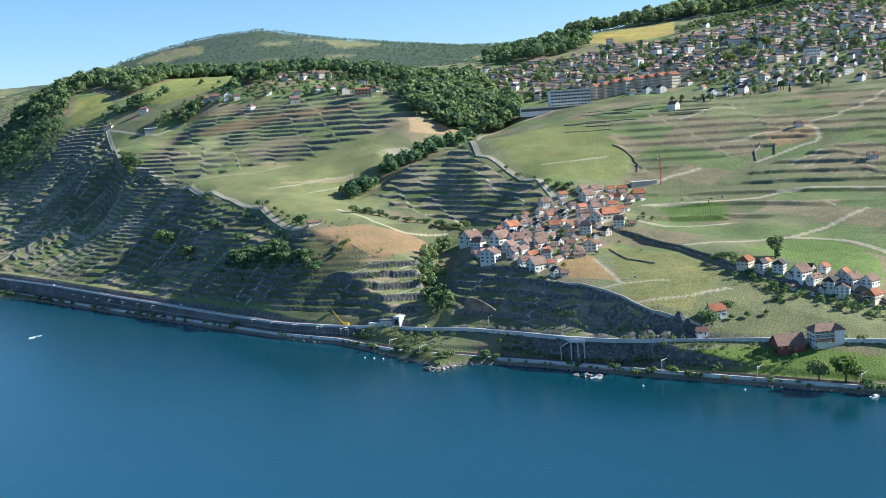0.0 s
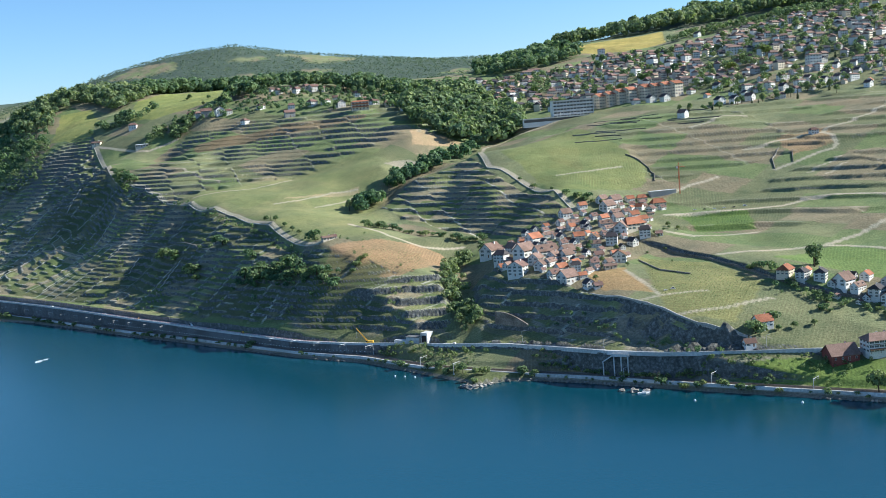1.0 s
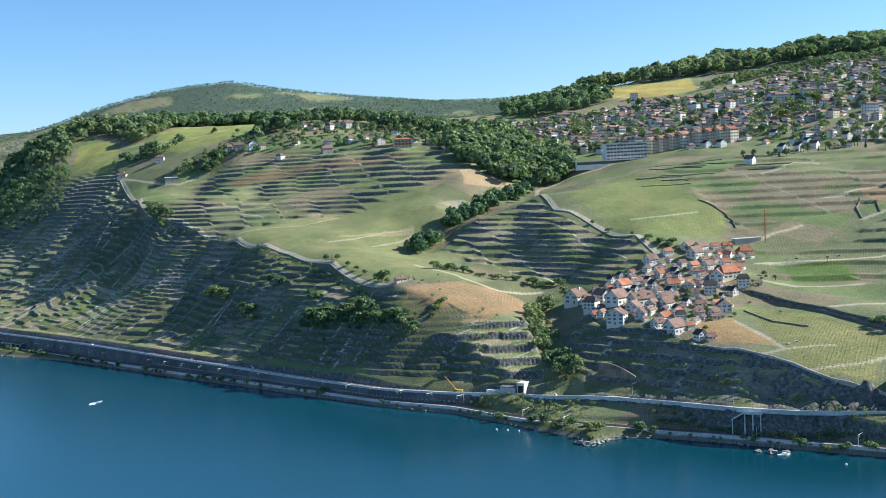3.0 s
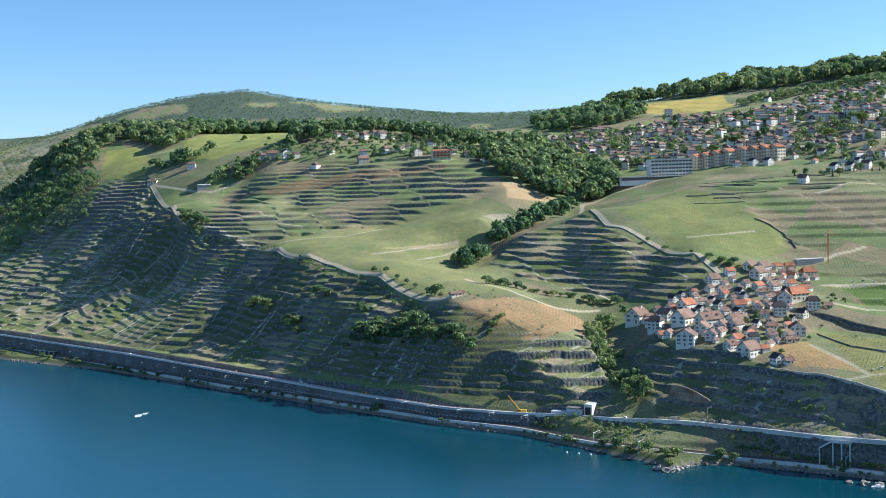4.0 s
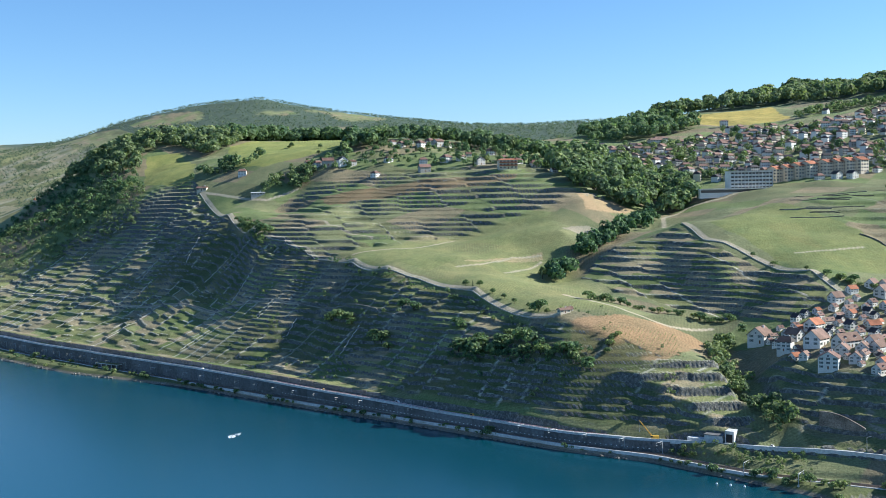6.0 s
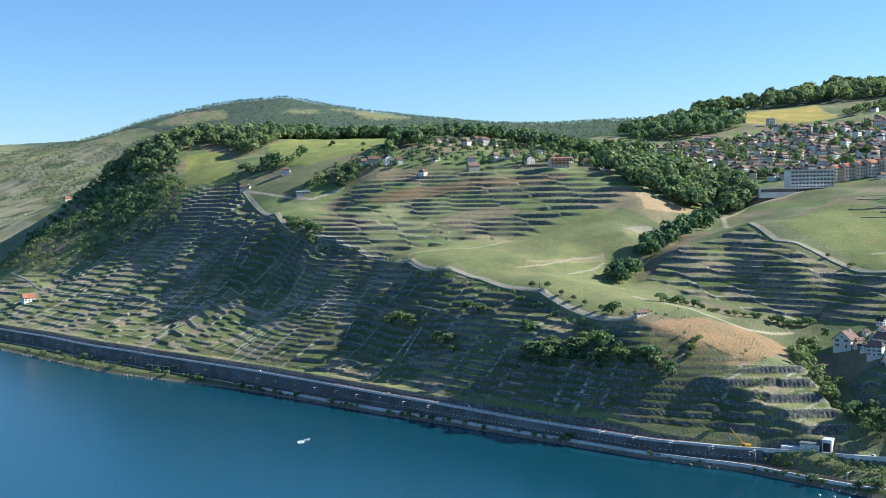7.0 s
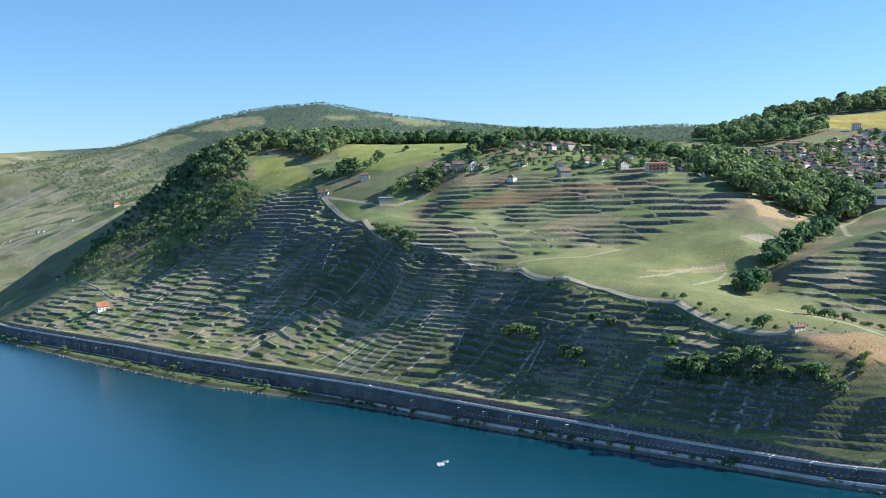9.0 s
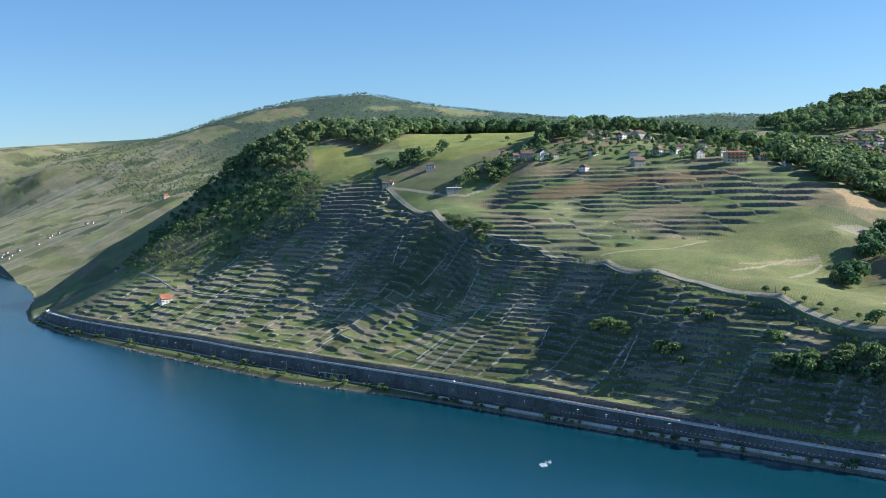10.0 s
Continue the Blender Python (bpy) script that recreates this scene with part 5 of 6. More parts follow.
CARS = [vehicle("car_white", white_paint, 4.3, 1.5, "white car on the asphalt"), vehicle("van_white", white_paint, 6.0, 2.5, "white delivery van with side windows"),
        vehicle("car_dark", tile_dark, 4.3, 1.5, "dark car parked in the village"), vehicle("digger_yellow", yellow_paint, 4.6, 2.3, "yellow works van at the roadside")]
for u, k, r in ((585, 3, 1), (612, 0, -1.5), (640, 1, 1), (700, 3, 1.2), (745, 0, 1.5), (820, 1, -1.8), (1010, 0, 1.8), (1180, 3, 1.0), (1215, 1, 1.8), (1290, 0, -1.8), (425, 1, 1.8), (405, 0, -1.8), (265, 2, 1.6), (530, 0, 0)):
    x, y = from_shore(u, float(road_d(u)) + r * 0.7)
    place(CARS[k][0], CARS[k][1], pose(float(x), float(y), float(road_z(u)) + 0.1, 0, 0, 135) @ Matrix.Diagonal((0.65, 0.65, 0.65, 1)))
for x, y, k, an in ((93, 551, 0, 20), (97, 552, 1, 10), (150, 703, 0, 5), (156, 702, 2, 0), (162, 701, 0, 0), (168, 700, 0, 8), (174, 699, 2, 0), (181, 699, 1, 0)):
    place(CARS[k][0], CARS[k][1], stand(x, y, an, 0.65))

# ---- the village above the cliff ----
TAKEN = []
for kind, x, y, wide, turn in (
        ("v_gable", 18, 690, 11, -42), ("v_tall", 22, 663, 8.5, -38), ("v_gable", 30, 671, 7.5, 30), ("v_front", 27, 620, 11.5, -30), ("v_grey", 35, 655, 12, 40),
        ("v_long", 46, 644, 16, 24), ("v_orange", 44, 680, 10, 35), ("v_gable", 40, 620, 6.5, -30), ("v_gable", 49, 632, 7, -35), ("v_orange", 50, 611, 10.5, 32),
        ("v_tall", 58, 609, 8, -8), ("v_grey", 51, 596, 11, 34), ("v_brown", 45, 605, 7, 30), ("v_dark", 60, 582, 6, 20), ("v_small", 64, 578, 5, 10),
        ("v_brown", 69, 614, 10, 12), ("v_chalet", 84, 619, 9.5, -15), ("v_shed", 76, 605, 8, 8), ("v_brown", 53, 695, 9, 30), ("v_brown", 59, 658, 9.5, 25),
        ("v_brown", 64, 702, 9.5, 38), ("v_orange", 69, 664, 10.5, 8), ("v_grey", 58, 639, 9.5, 30), ("v_chalet", 77, 656, 8, -30), ("v_tall", 86, 649, 10.5, -14),
        ("v_long", 89, 683, 12, 10), ("v_gable", 96, 667, 9, -25), ("v_red", 103, 670, 14, 18), ("v_tall", 107, 655, 10, -12), ("v_small", 115, 654, 7, 5),
        ("v_brown", 106, 702, 9.5, 25), ("v_orange", 117, 713, 8, -35), ("v_orange", 114, 728, 9, 20), ("v_red", 132, 725, 12.5, 5), ("v_grey", 96, 710, 10, 35),
        ("v_brown", 85, 700, 10, 28), ("v_brown", 80, 697, 8, 40), ("v_grey", 103, 721, 9, 30), ("v_grey", 95, 722, 8, 40), ("v_orange", 109, 693, 9.5, 22),
        ("v_brown", 57, 679, 8, 30), ("v_orange", 69, 690, 8.5, 34), ("v_dark", 78, 682, 7, 20), ("v_gable", 39, 633, 7.5, -32), ("v_brown", 51, 663, 8, 30),
        ("v_grey", 98, 690, 8, 28), ("v_orange", 112, 682, 9, 15), ("v_red", 123, 732, 9, 0), ("v_brown", 74, 705, 8, 35), ("v_small", 33, 640, 6, 25),
        ("v_small", 64, 627, 5.5, 12), ("v_shed", 121, 700, 7, 10), ("v_small", 24, 678, 6, 40)):
    home(kind, x, y, turn, 0.84 * wide / VILLAGE_WIDTH[kind], "village houses")
    TAKEN.append((x, y, 0.84 * wide))
# lower houses and outbuildings packed between them
vr = np.random.default_rng(77)
VILLAGE = [(16, 690), (20, 652), (26, 622), (46, 602), (60, 582), (70, 606), (88, 616), (92, 640), (114, 650), (118, 690), (136, 716), (128, 736), (92, 726), (50, 702), (26, 698)]
made = 0
for i in range(1600):
    x, y, wide = float(vr.uniform(14, 138)), float(vr.uniform(578, 738)), float(vr.uniform(5.0, 8.0))
    if made < 80 and inside(np.array([x]), np.array([y]), VILLAGE)[0] and all(math.hypot(x - a, y - b2) > 0.47 * (wide + w2) for a, b2, w2 in TAKEN):
        kind = str(vr.choice(["v_brown", "v_orange", "v_grey", "v_small", "v_long", "v_dark", "v_brown"]))
        home(kind, x, y, float(vr.normal(30, 12)), wide / VILLAGE_WIDTH[kind] * (1.35 if kind == "v_long" else 1.0), "village houses")
        TAKEN.append((x, y, wide))
        made += 1

# hamlet by the lower lane
for kind, x, y, turn, size in (
        ("v_red", 154, 552, 25, 0.85), ("v_tall", 160, 545, 15, 0.9), ("v_tall", 168, 542, 30, 1.0), ("v_grey", 176, 534, 10, 1.0), ("v_long", 181, 529, 12, 0.7), ("v_tall", 187, 522, 15, 1.05),
        ("v_front", 191, 518, 10, 0.9), ("v_gable", 197, 522, -15, 0.85), ("v_orange", 189, 538, 20, 0.8), ("v_red", 203, 512, 15, 0.85), ("v_small", 178, 521, 20, 0.8), ("v_brown", 171, 535, 20, 0.85), ("v_dark", 183, 540, 18, 0.9), ("v_orange", 196, 530, 22, 0.8), ("v_brown", 183, 523, 15, 0.8), ("v_orange", 164, 550, 30, 0.7), ("v_small", 170, 528, 15, 0.9), ("v_grey", 205, 520, 10, 0.8), ("v_dark", 200, 510, 12, 0.9)):
    home(kind, x, y, turn + (-40 if kind in ("v_front", "v_gable") else 25), size * 0.82, "hamlet houses")
home("v_orange", 127, 508, 12, 0.9)
home("v_small", 117, 497, 5, 1.15)

# barn and big house by the lake
barn = place("barn", house(14.5, 12, 1, 4.6, brick_red, tile_tan, "broad red-boarded barn with a large weathered roof", True, cols=4, shutters=False, storey=3.2, name="barn"), stand(151, 478, 4, 0.86))
inn = place("inn", house(15, 11, 3, 3.6, render_white, tile_tan, "large lakeside house with timbered upper floor and tiled roof", True, hip=3.0, cols=6, storey=2.8, name="inn"), stand(167, 475, 4, 0.8) @ Matrix.Diagonal((1.12, 1, 0.82, 1)))
part("gable_wing", Shape().box(2.2, -6.1, -1, 7.2, 0, 8.6).add([(2.2, -6.1, 8.6), (7.2, -6.1, 8.6), (4.7, -6.1, 11.4)], [(0, 1, 2)]).mesh("gable_wing", render_white), inn)
part("wing_roof", Shape().add([(1.6, -6.7, 8.3), (4.7, -6.7, 11.8), (7.8, -6.7, 8.3), (1.6, 1, 8.3), (4.7, 1, 11.8), (7.8, 1, 8.3)], [(0, 1, 4, 3), (1, 2, 5, 4), (0, 2, 1), (3, 4, 5), (0, 3, 5, 2)]).mesh("wing_roof", tile_tan), inn)
part("timber_band", Shape().box(-7.56, -5.62, 5.3, 2.1, -5.5, 5.7).box(-7.56, -5.62, 2.6, 2.1, -5.5, 2.9).mesh("timber_band", timber), inn)
part("veranda", Shape().box(-7.4, -7.2, 2.3, 2.0, -5.5, 2.5).box(-7.3, -7.1, 0, -7.1, -6.9, 2.3).box(-2.6, -7.1, 0, -2.4, -6.9, 2.3).box(1.6, -7.1, 0, 1.8, -6.9, 2.3).mesh("veranda", timber), inn)

# brow house, ridge buildings, slope huts
home("v_shed", -84, 717, 25, 1.0)
home("v_small", -80, 722, 15, 0.8)
home("v_shed", -361, 1232, -15, 1.5)
home("t_villa", -321, 1236, 0, 0.8)
place("pavilion", house(13, 7, 1, 0.5, render_grey, concrete, "flat-roofed grey modern pavilion", True, hip=2, cols=5, wide=True, name="pavilion"), stand(-300, 1176, 10))
home("v_small", -257, 1186, 10, 0.9)
home("v_orange", -567, 1198, 35, 1.2)
home("v_brown", -670, 1400, 30, 0.75)
home("v_red", -800, 2150, 40, 1.0)
home("v_small", -548, 1340, 10, 0.8)
home("v_brown", 281, 706, 5, 1.0)
home("t_villa", 262, 792, 5, 0.7)

# upper hamlet
for i, (x, y) in enumerate(((-252, 1204), (-243, 1196), (-233, 1190), (-219, 1188), (-209, 1185), (-174, 1178), (-187, 1142), (-141, 1163), (-119, 1159), (-105, 1157), (-89, 1139), (-160, 1233), (-168, 1246),
                            (-150, 1250), (-140, 1232), (-130, 1240), (-122, 1238), (-112, 1240), (-73, 1191), (-65, 1153), (-46, 1173), (-141, 1138), (-145, 1290), (-26, 1096), (-40, 1115), (-96, 1180), (-20, 1140), (-55, 1128))):
    kind = ("t_villa", "t_dark", "t_villa", "t_dark", "t_villa", "t_grey", "v_brown")[int(hash01(i, 3) * 7)]
    home(kind, x, y + 3, float(hash01(i, 4) * 50 + 5), 0.85 + 0.25 * float(hash01(i, 5)), "upper hamlet houses")
red = place("balcony_house", house(17, 10, 3, 1.2, render_cream, tile_orange, "apartment house with orange-red balconies", True, hip=3, cols=5, wide=True, name="apartment_house"), stand(-68, 1101, 4))
for f in (1, 2):
    part("balcony", Shape().box(-8.2, -6.2, f * 2.7, 8.2, -5.0, f * 2.7 + 0.2).box(-8.2, -6.25, f * 2.7 + 0.2, 8.2, -6.1, f * 2.7 + 1.1).mesh("balcony", tile_orange), red)


# ---- the town ----
def hotel_build():
    t = thing("hotel", "large white slab hotel with gridded glass facade", "hotel")
    w, d, floors, st = 37.0, 12.0, 5, 3.0
    part("wall", Shape().box(-w / 2, -d / 2, -4, w / 2, d / 2, floors * st + 0.6).mesh("wall", render_white), t)
    part("roof", Shape().box(-w / 2 - 0.5, -d / 2 - 0.9, floors * st + 0.6, w / 2 + 0.5, d / 2 + 0.4, floors * st + 1.0).mesh("roof", concrete), t)
    pane = Shape().box(-1.3, -0.04, 0, 1.3, 0.04, 2.2, 0).box(-1.3, -0.1, 0.0, 1.3, -0.04, 0.8, 1).mesh("window", [glass_dark, frame_white])
    fin = Shape().box(-0.15, -0.9, 0, 0.15, 0.0, floors * st + 0.5).mesh("fin", frame_white)
    for c in range(12):
        x = -w / 2 + (c + 0.5) * w / 12
        for f in range(floors):
            part("window", pane, t, pose(x, -d / 2 - 0.05, f * st + 0.5))
        part("fin", fin, t, pose(x + w / 24, -d / 2, 0))
    for f in range(1, floors + 1):
        part("balcony", Shape().box(-w / 2, -d / 2 - 0.8, f * st - 0.15, w / 2, -d / 2, f * st + 0.05).mesh("balcony", frame_white), t)
    part("annexe", Shape().box(-w / 2 - 30, -d / 2 - 6, -6, w / 2 - 2, -d / 2 - 1, 1.4, 0).box(-w / 2 - 30.4, -d / 2 - 6.4, 1.4, w / 2 - 1.6, -d / 2 - 0.9, 1.8, 1).box(-w / 2 - 29, -d / 2 - 6.05, -1.6, w / 2 - 3, -d / 2 - 5.98, 0.8, 2).mesh("annexe", [render_white, concrete, glass_dark]), t)
    return t


place("hotel", hotel_build, pose(126, 1020, 121, 0, 0, 6))
apart = house(9.2, 12, 4, 2.6, render_cream, tile_orange, "cream and yellow apartment block with orange roof", True, cols=3, wide=True, name="apartment_block")
for i in range(8):
    x = 155 + 8.9 * i + (5 if i > 3 else 0)
    place("apart", apart, stand(x, 1036 - 2.0 * i, 24))["group"] = "apartment row"
place("white_block", house(12, 9, 4, 1.2, render_white, tile_tan, "tall white apartment block", True, hip=2.5, cols=4, wide=True, name="apartment_block"), stand(353, 1026, 8))
place("white_block", None, stand(273, 1198, 0, 0.8))
place("white_block", None, stand(228, 1402, 0, 0.7))
for x, y, an in ((124, 1318, 5), (132, 1330, 5), (300, 1240, 0), (330, 1200, -5), (345, 1146, 0), (318, 1150, 0)):
    home("t_block", x, y, an, 0.95, "long apartment houses")
for x, y in ((236, 930), (248, 928), (262, 931), (282, 915), (300, 929), (196, 1006), (183, 1010), (208, 1003), (194, 889), (347, 1390), (440, 1380), (426, 1136)):
    home("t_dark" if x % 3 else "t_villa", x, y, (x * 7) % 40 + 10, 0.8, "town houses")
TOWN = [(60, 1130), (66, 1340), (150, 1320), (215, 1345), (300, 1300), (350, 1330), (420, 1360), (520, 1260), (560, 1000), (540, 860), (400, 872), (330, 910), (262, 945), (225, 1000), (222, 1060), (150, 1075), (110, 1075)]
CLEAR = [(210, 1000), (300, 965), (300, 985), (215, 1018)]
rng = np.random.default_rng(21)
backs = []
for row in range(34):
    y0 = 878 + row * 14.5
    x = 40 + 8 * float(rng.uniform(0, 1))
    while x < 560:
        x += float(rng.uniform(8.5, 15.5))
        y = y0 + 0.10 * (x - 250) + float(rng.uniform(-4.5, 4.5))
        px, py = np.array([x]), np.array([y])
        if not inside(px, py, TOWN)[0] or inside(px, py, CLEAR)[0] or rng.uniform() < 0.30:
            continue
        if y > 1040:
            backs.append((x, y, float(rng.normal(0.5, 0.35)), int(rng.choice([0, 0, 0, 1, 2])), int(rng.choice([1, 1, 2, 2, 2, 3, 3])), float(rng.uniform(2.8, 4.8)), int(rng.integers(1, 4))))
            continue
        kind = rng.choice(["t_villa", "t_cream", "t_block", "t_dark", "t_grey", "v_brown", "v_orange", "v_long"], p=[0.22, 0.10, 0.14, 0.18, 0.14, 0.12, 0.04, 0.06])
        home(str(kind), x, y, float(rng.normal(32, 18)), float(rng.uniform(0.6, 0.8)), "town houses")
s = Shape()
for x, y, an, wm, rm, w, fl in backs:
    m = Matrix.Translation((x, y, height(x, y))) @ pose(0, 0, 0, 0, 0, math.degrees(an))
    h, d = fl * 2.2, 3.2
    s.box(-w, -d, -4, w, d, h, wm, m)
    vs, fs = gable_roof(2 * w, 2 * d, 1.9, over=0.4, hip=1.1)
    s.add([tuple(m @ Vector((a, b2, c + h))) for a, b2, c in vs], fs, 3 + rm)
    for f in range(fl):
        for i in range(4):
            cx = -w + (i + 0.5) * w / 2
            s.box(cx - 0.45, -d - 0.06, f * 2.2 + 0.7, cx + 0.45, -d + 0.02, f * 2.2 + 1.75, 7, m)
tagged(new("upper_town", s.mesh("upper_town", [render_white, render_cream, render_grey, tile_orange, tile_brown, tile_tan, tile_dark, glass_dark])), "dense upper town of pale houses with tiled roofs", "town", kind="stuff")
far_town = thing("far_village", "distant village of pale houses on the vineyard slope", "village", kind="stuff")
s = Shape()
for i in range(16):
    x, y = -1041 + float(rng.normal(0, 55)), 2203 + float(rng.normal(0, 70))
    z = height(x, y)
    w = float(rng.uniform(1.6, 2.8))
    s.box(x - w, y - w, z - 2, x + w, y + w, z + 3.6, 0)
    s.add([(x - w - 1, y - w - 1, z + 3.6), (x + w + 1, y - w - 1, z + 3.6), (x + w + 1, y + w + 1, z + 3.6), (x - w - 1, y + w + 1, z + 3.6), (x - w, y, z + 5.6), (x + w, y, z + 5.6)], [(0, 1, 5, 4), (2, 3, 4, 5), (1, 2, 5), (3, 0, 4)], 1)
part("houses", s.mesh("houses", [render_white, tile_tan]), far_town)


# ---- the tower crane behind the village ----
tc = thing("tower_crane", "slim red tower crane beside the village", "crane")
s = Shape()
for dx, dy in ((-0.5, -0.5), (0.5, -0.5), (0.5, 0.5), (-0.5, 0.5)):
    s.box(dx - 0.09, dy - 0.09, -1, dx + 0.09, dy + 0.09, 20)
for i in range(13):
    z = i * 1.5
    for a, b2 in (((-0.5, -0.5), (0.5, -0.5)), ((0.5, -0.5), (0.5, 0.5)), ((0.5, 0.5), (-0.5, 0.5)), ((-0.5, 0.5), (-0.5, -0.5))):
        s.tube((*a, z), (*b2, z + 1.5), 0.06, None, 4)
part("mast", s.mesh("mast", red_paint), tc)
part("jib", Shape().box(-0.35, -18, 20, 0.35, 6, 20.25).tube((0, 0, 23), (0, -17, 20.4), 0.06).tube((0, 0, 23), (0, 5.8, 20.4), 0.06).box(-0.2, -0.2, 20, 0.2, 0.2, 23).mesh("jib", red_paint), tc)
part("counterweight", Shape().box(-0.8, 4.4, 18.6, 0.8, 6.0, 20.0).mesh("counterweight", concrete), tc)
tc.matrix_basis = stand(150, 738, 8) @ Matrix.Diagonal((0.55, 0.55, 0.9, 1))

# pale site yard beside it
yard = thing("site_hut", "long low pale site building", "site hut")
part("wall", Shape().box(-9, -2, -2, 9, 2, 2.4).mesh("wall", render_grey), yard)
part("roof", Shape().box(-9.4, -2.4, 2.4, 9.4, 2.4, 2.65).mesh("roof", concrete), yard)
yard.matrix_basis = stand(139, 741, 8)

# block houses at the gorge mouth
pump = thing("pump_house", "pale concrete blocks built into the foot of the slope", "pump house")
part("block", Shape().box(-4, -3, -4, 4, 3, 3.6).mesh("block", concrete), pump)
# the tower's opening is a black panel, its darkness put in as colour
part("tower", Shape().box(5, -2.5, -4, 9, 3, 6.0, 0).box(5.6, -2.56, 1.0, 8.4, -2.45, 4.6, 1).mesh("tower", [concrete, rubber]), pump)
part("roof", Shape().box(-4.3, -3.3, 3.6, 4.3, 3.3, 3.9).mesh("roof", concrete_dark), pump)
part("terrace", Shape().box(-12, -2.6, -3, -4, 3, 1.6).mesh("terrace", concrete), pump)
pump.matrix_basis = stand(-33, 606, -35, 1.05)
buttress = thing("arched_wall", "curved masonry retaining wall by the road", "retaining wall")
vs, fs = [], []
for i in range(15):
    f = i / 14
    h = 6.5 * math.cos((f - 0.12) * 1.7)
    vs += [(-2 + f * 20, -0.5, -2), (-2 + f * 20, 0.5, -2), (-2 + f * 20, 0.5, max(h, 0.4)), (-2 + f * 20, -0.5, max(h, 0.4))]
for i in range(14):
    a = i * 4
    fs += [(a, a + 4, a + 7, a + 3), (a + 3, a + 7, a + 6, a + 2), (a + 1, a + 2, a + 6, a + 5)]
fs += [(0, 3, 2, 1), (56, 57, 58, 59)]
part("wall", raw("wall", vs, fs, stone_wall), buttress)
buttress.matrix_basis = stand(12, 590, -38)


# ---- dry-stone walls, stairs and lanes edged in stone ----
def stone_line(name, line, width, high, label, category, step=3.0, mat=None, group=""):
    """A wall that follows the ground along a line, in blocks of its own height."""
    t = thing(name, label, category, group)
    pts = []
    for (x0, y0), (x1, y1) in zip(line[:-1], line[1:]):
        n = max(1, int(math.hypot(x1 - x0, y1 - y0) / step))
        pts += [(x0 + (x1 - x0) * i / n, y0 + (y1 - y0) * i / n) for i in range(n)]
    pts.append(line[-1])
    xs, ys = np.array(pts).T
    zs = ground(xs, ys)
    vs, fs = [], []
    for i, (x, y, z) in enumerate(zip(xs, ys, zs)):
        j, k = max(0, i - 1), min(len(xs) - 1, i + 1)
        tx, ty = xs[k] - xs[j], ys[k] - ys[j]
        ln = math.hypot(tx, ty) or 1
        nx, ny = -ty / ln * width / 2, tx / ln * width / 2
        hh = high * (0.85 + 0.3 * float(hash01(i, 9)))
        vs += [(x + nx, y + ny, z - 1.2), (x - nx, y - ny, z - 1.2), (x - nx, y - ny, z + hh), (x + nx, y + ny, z + hh)]
    for i in range(len(xs) - 1):
        a = i * 4
        fs += [(a + 1, a + 5, a + 6, a + 2), (a + 2, a + 6, a + 7, a + 3), (a, a + 3, a + 7, a + 4)]
    fs += [(0, 1, 2, 3), tuple(len(vs) - 4 + i for i in (3, 2, 1, 0))]
    part("coping" if high < 0.7 else "masonry", raw(name, vs, fs, mat or stone_wall), t)
    return t


lime = simple("pale_stone", (0.52, 0.49, 0.43), 0.9, grain=1.2, amount=0.35, relief=0.06)
stone_line("lane_wall", [(x - 1.8, y - 1.4) for x, y in BROW[:-1]], 0.5, 0.45, "low pale stone wall along the brow lane", "stone wall", mat=lime)
stone_line("lane_wall", [(x - 2.2, y - 0.6) for x, y in LANES["bank"]], 0.5, 0.5, "low pale stone wall beside the bank lane", "stone wall", mat=lime)
stone_line("village_wall", [(x - 0.5, y - 0.5) for x, y in VILLAGE_WALL[1:]], 0.7, 1.3, "long grey stone wall under the village lane", "stone wall")
stone_line("cliff_wall", [(38, 606), (50, 590), (65, 559), (81, 540), (98, 511), (118, 502)], 0.6, 0.9, "pale stone parapet along the cliff edge", "stone wall", mat=lime)
STAIRS = [[(-509, 1092), (-494, 1104), (-475, 1112), (-462, 1152), (-445, 1175)], [(-254, 868), (-245, 885)], [(-351, 1064), (-343, 1090)], [(-459, 1051), (-444, 1066), (-424, 1080)],
          [(-410, 962), (-390, 992), (-372, 1011)], [(-275, 905), (-257, 922)], [(-650, 1265), (-604, 1275)], [(-545, 1140), (-520, 1165), (-505, 1190)], [(-330, 905), (-312, 925)], [(-215, 800), (-200, 822)],
          [(-300, 960), (-285, 985)], [(-395, 1080), (-380, 1110)]]
for line in STAIRS:
    stone_line("vineyard_stairs", line, 0.7, 0.25, "pale stone stairs running up between vineyard terraces", "stone stairs", 1.5, lime, "stairs on the slope")
stone_line("slope_road_wall", LANES["slope_road"], 0.5, 0.4, "low stone wall of the lane across the steep vineyard", "stone wall", 3.0)


def contour_wall(x, y, length, high):
    """A terrace wall that keeps to one height across the slope."""
    line = [(x, y)]
    while length > 0:
        e = 6.0
        gx, gy = bare(x + e, y) - bare(x - e, y), bare(x, y + e) - bare(x, y - e)
        ln = math.hypot(gx, gy) or 1.0
        x, y = x + 4 * float(gy) / ln, y - 4 * float(gx) / ln
        line.append((float(x), float(y)))
        length -= 4
    return stone_line("terrace_wall", line, 0.55, high, "dark dry-stone terrace wall across the vineyard", "stone wall", 2.0, None, "terrace walls")


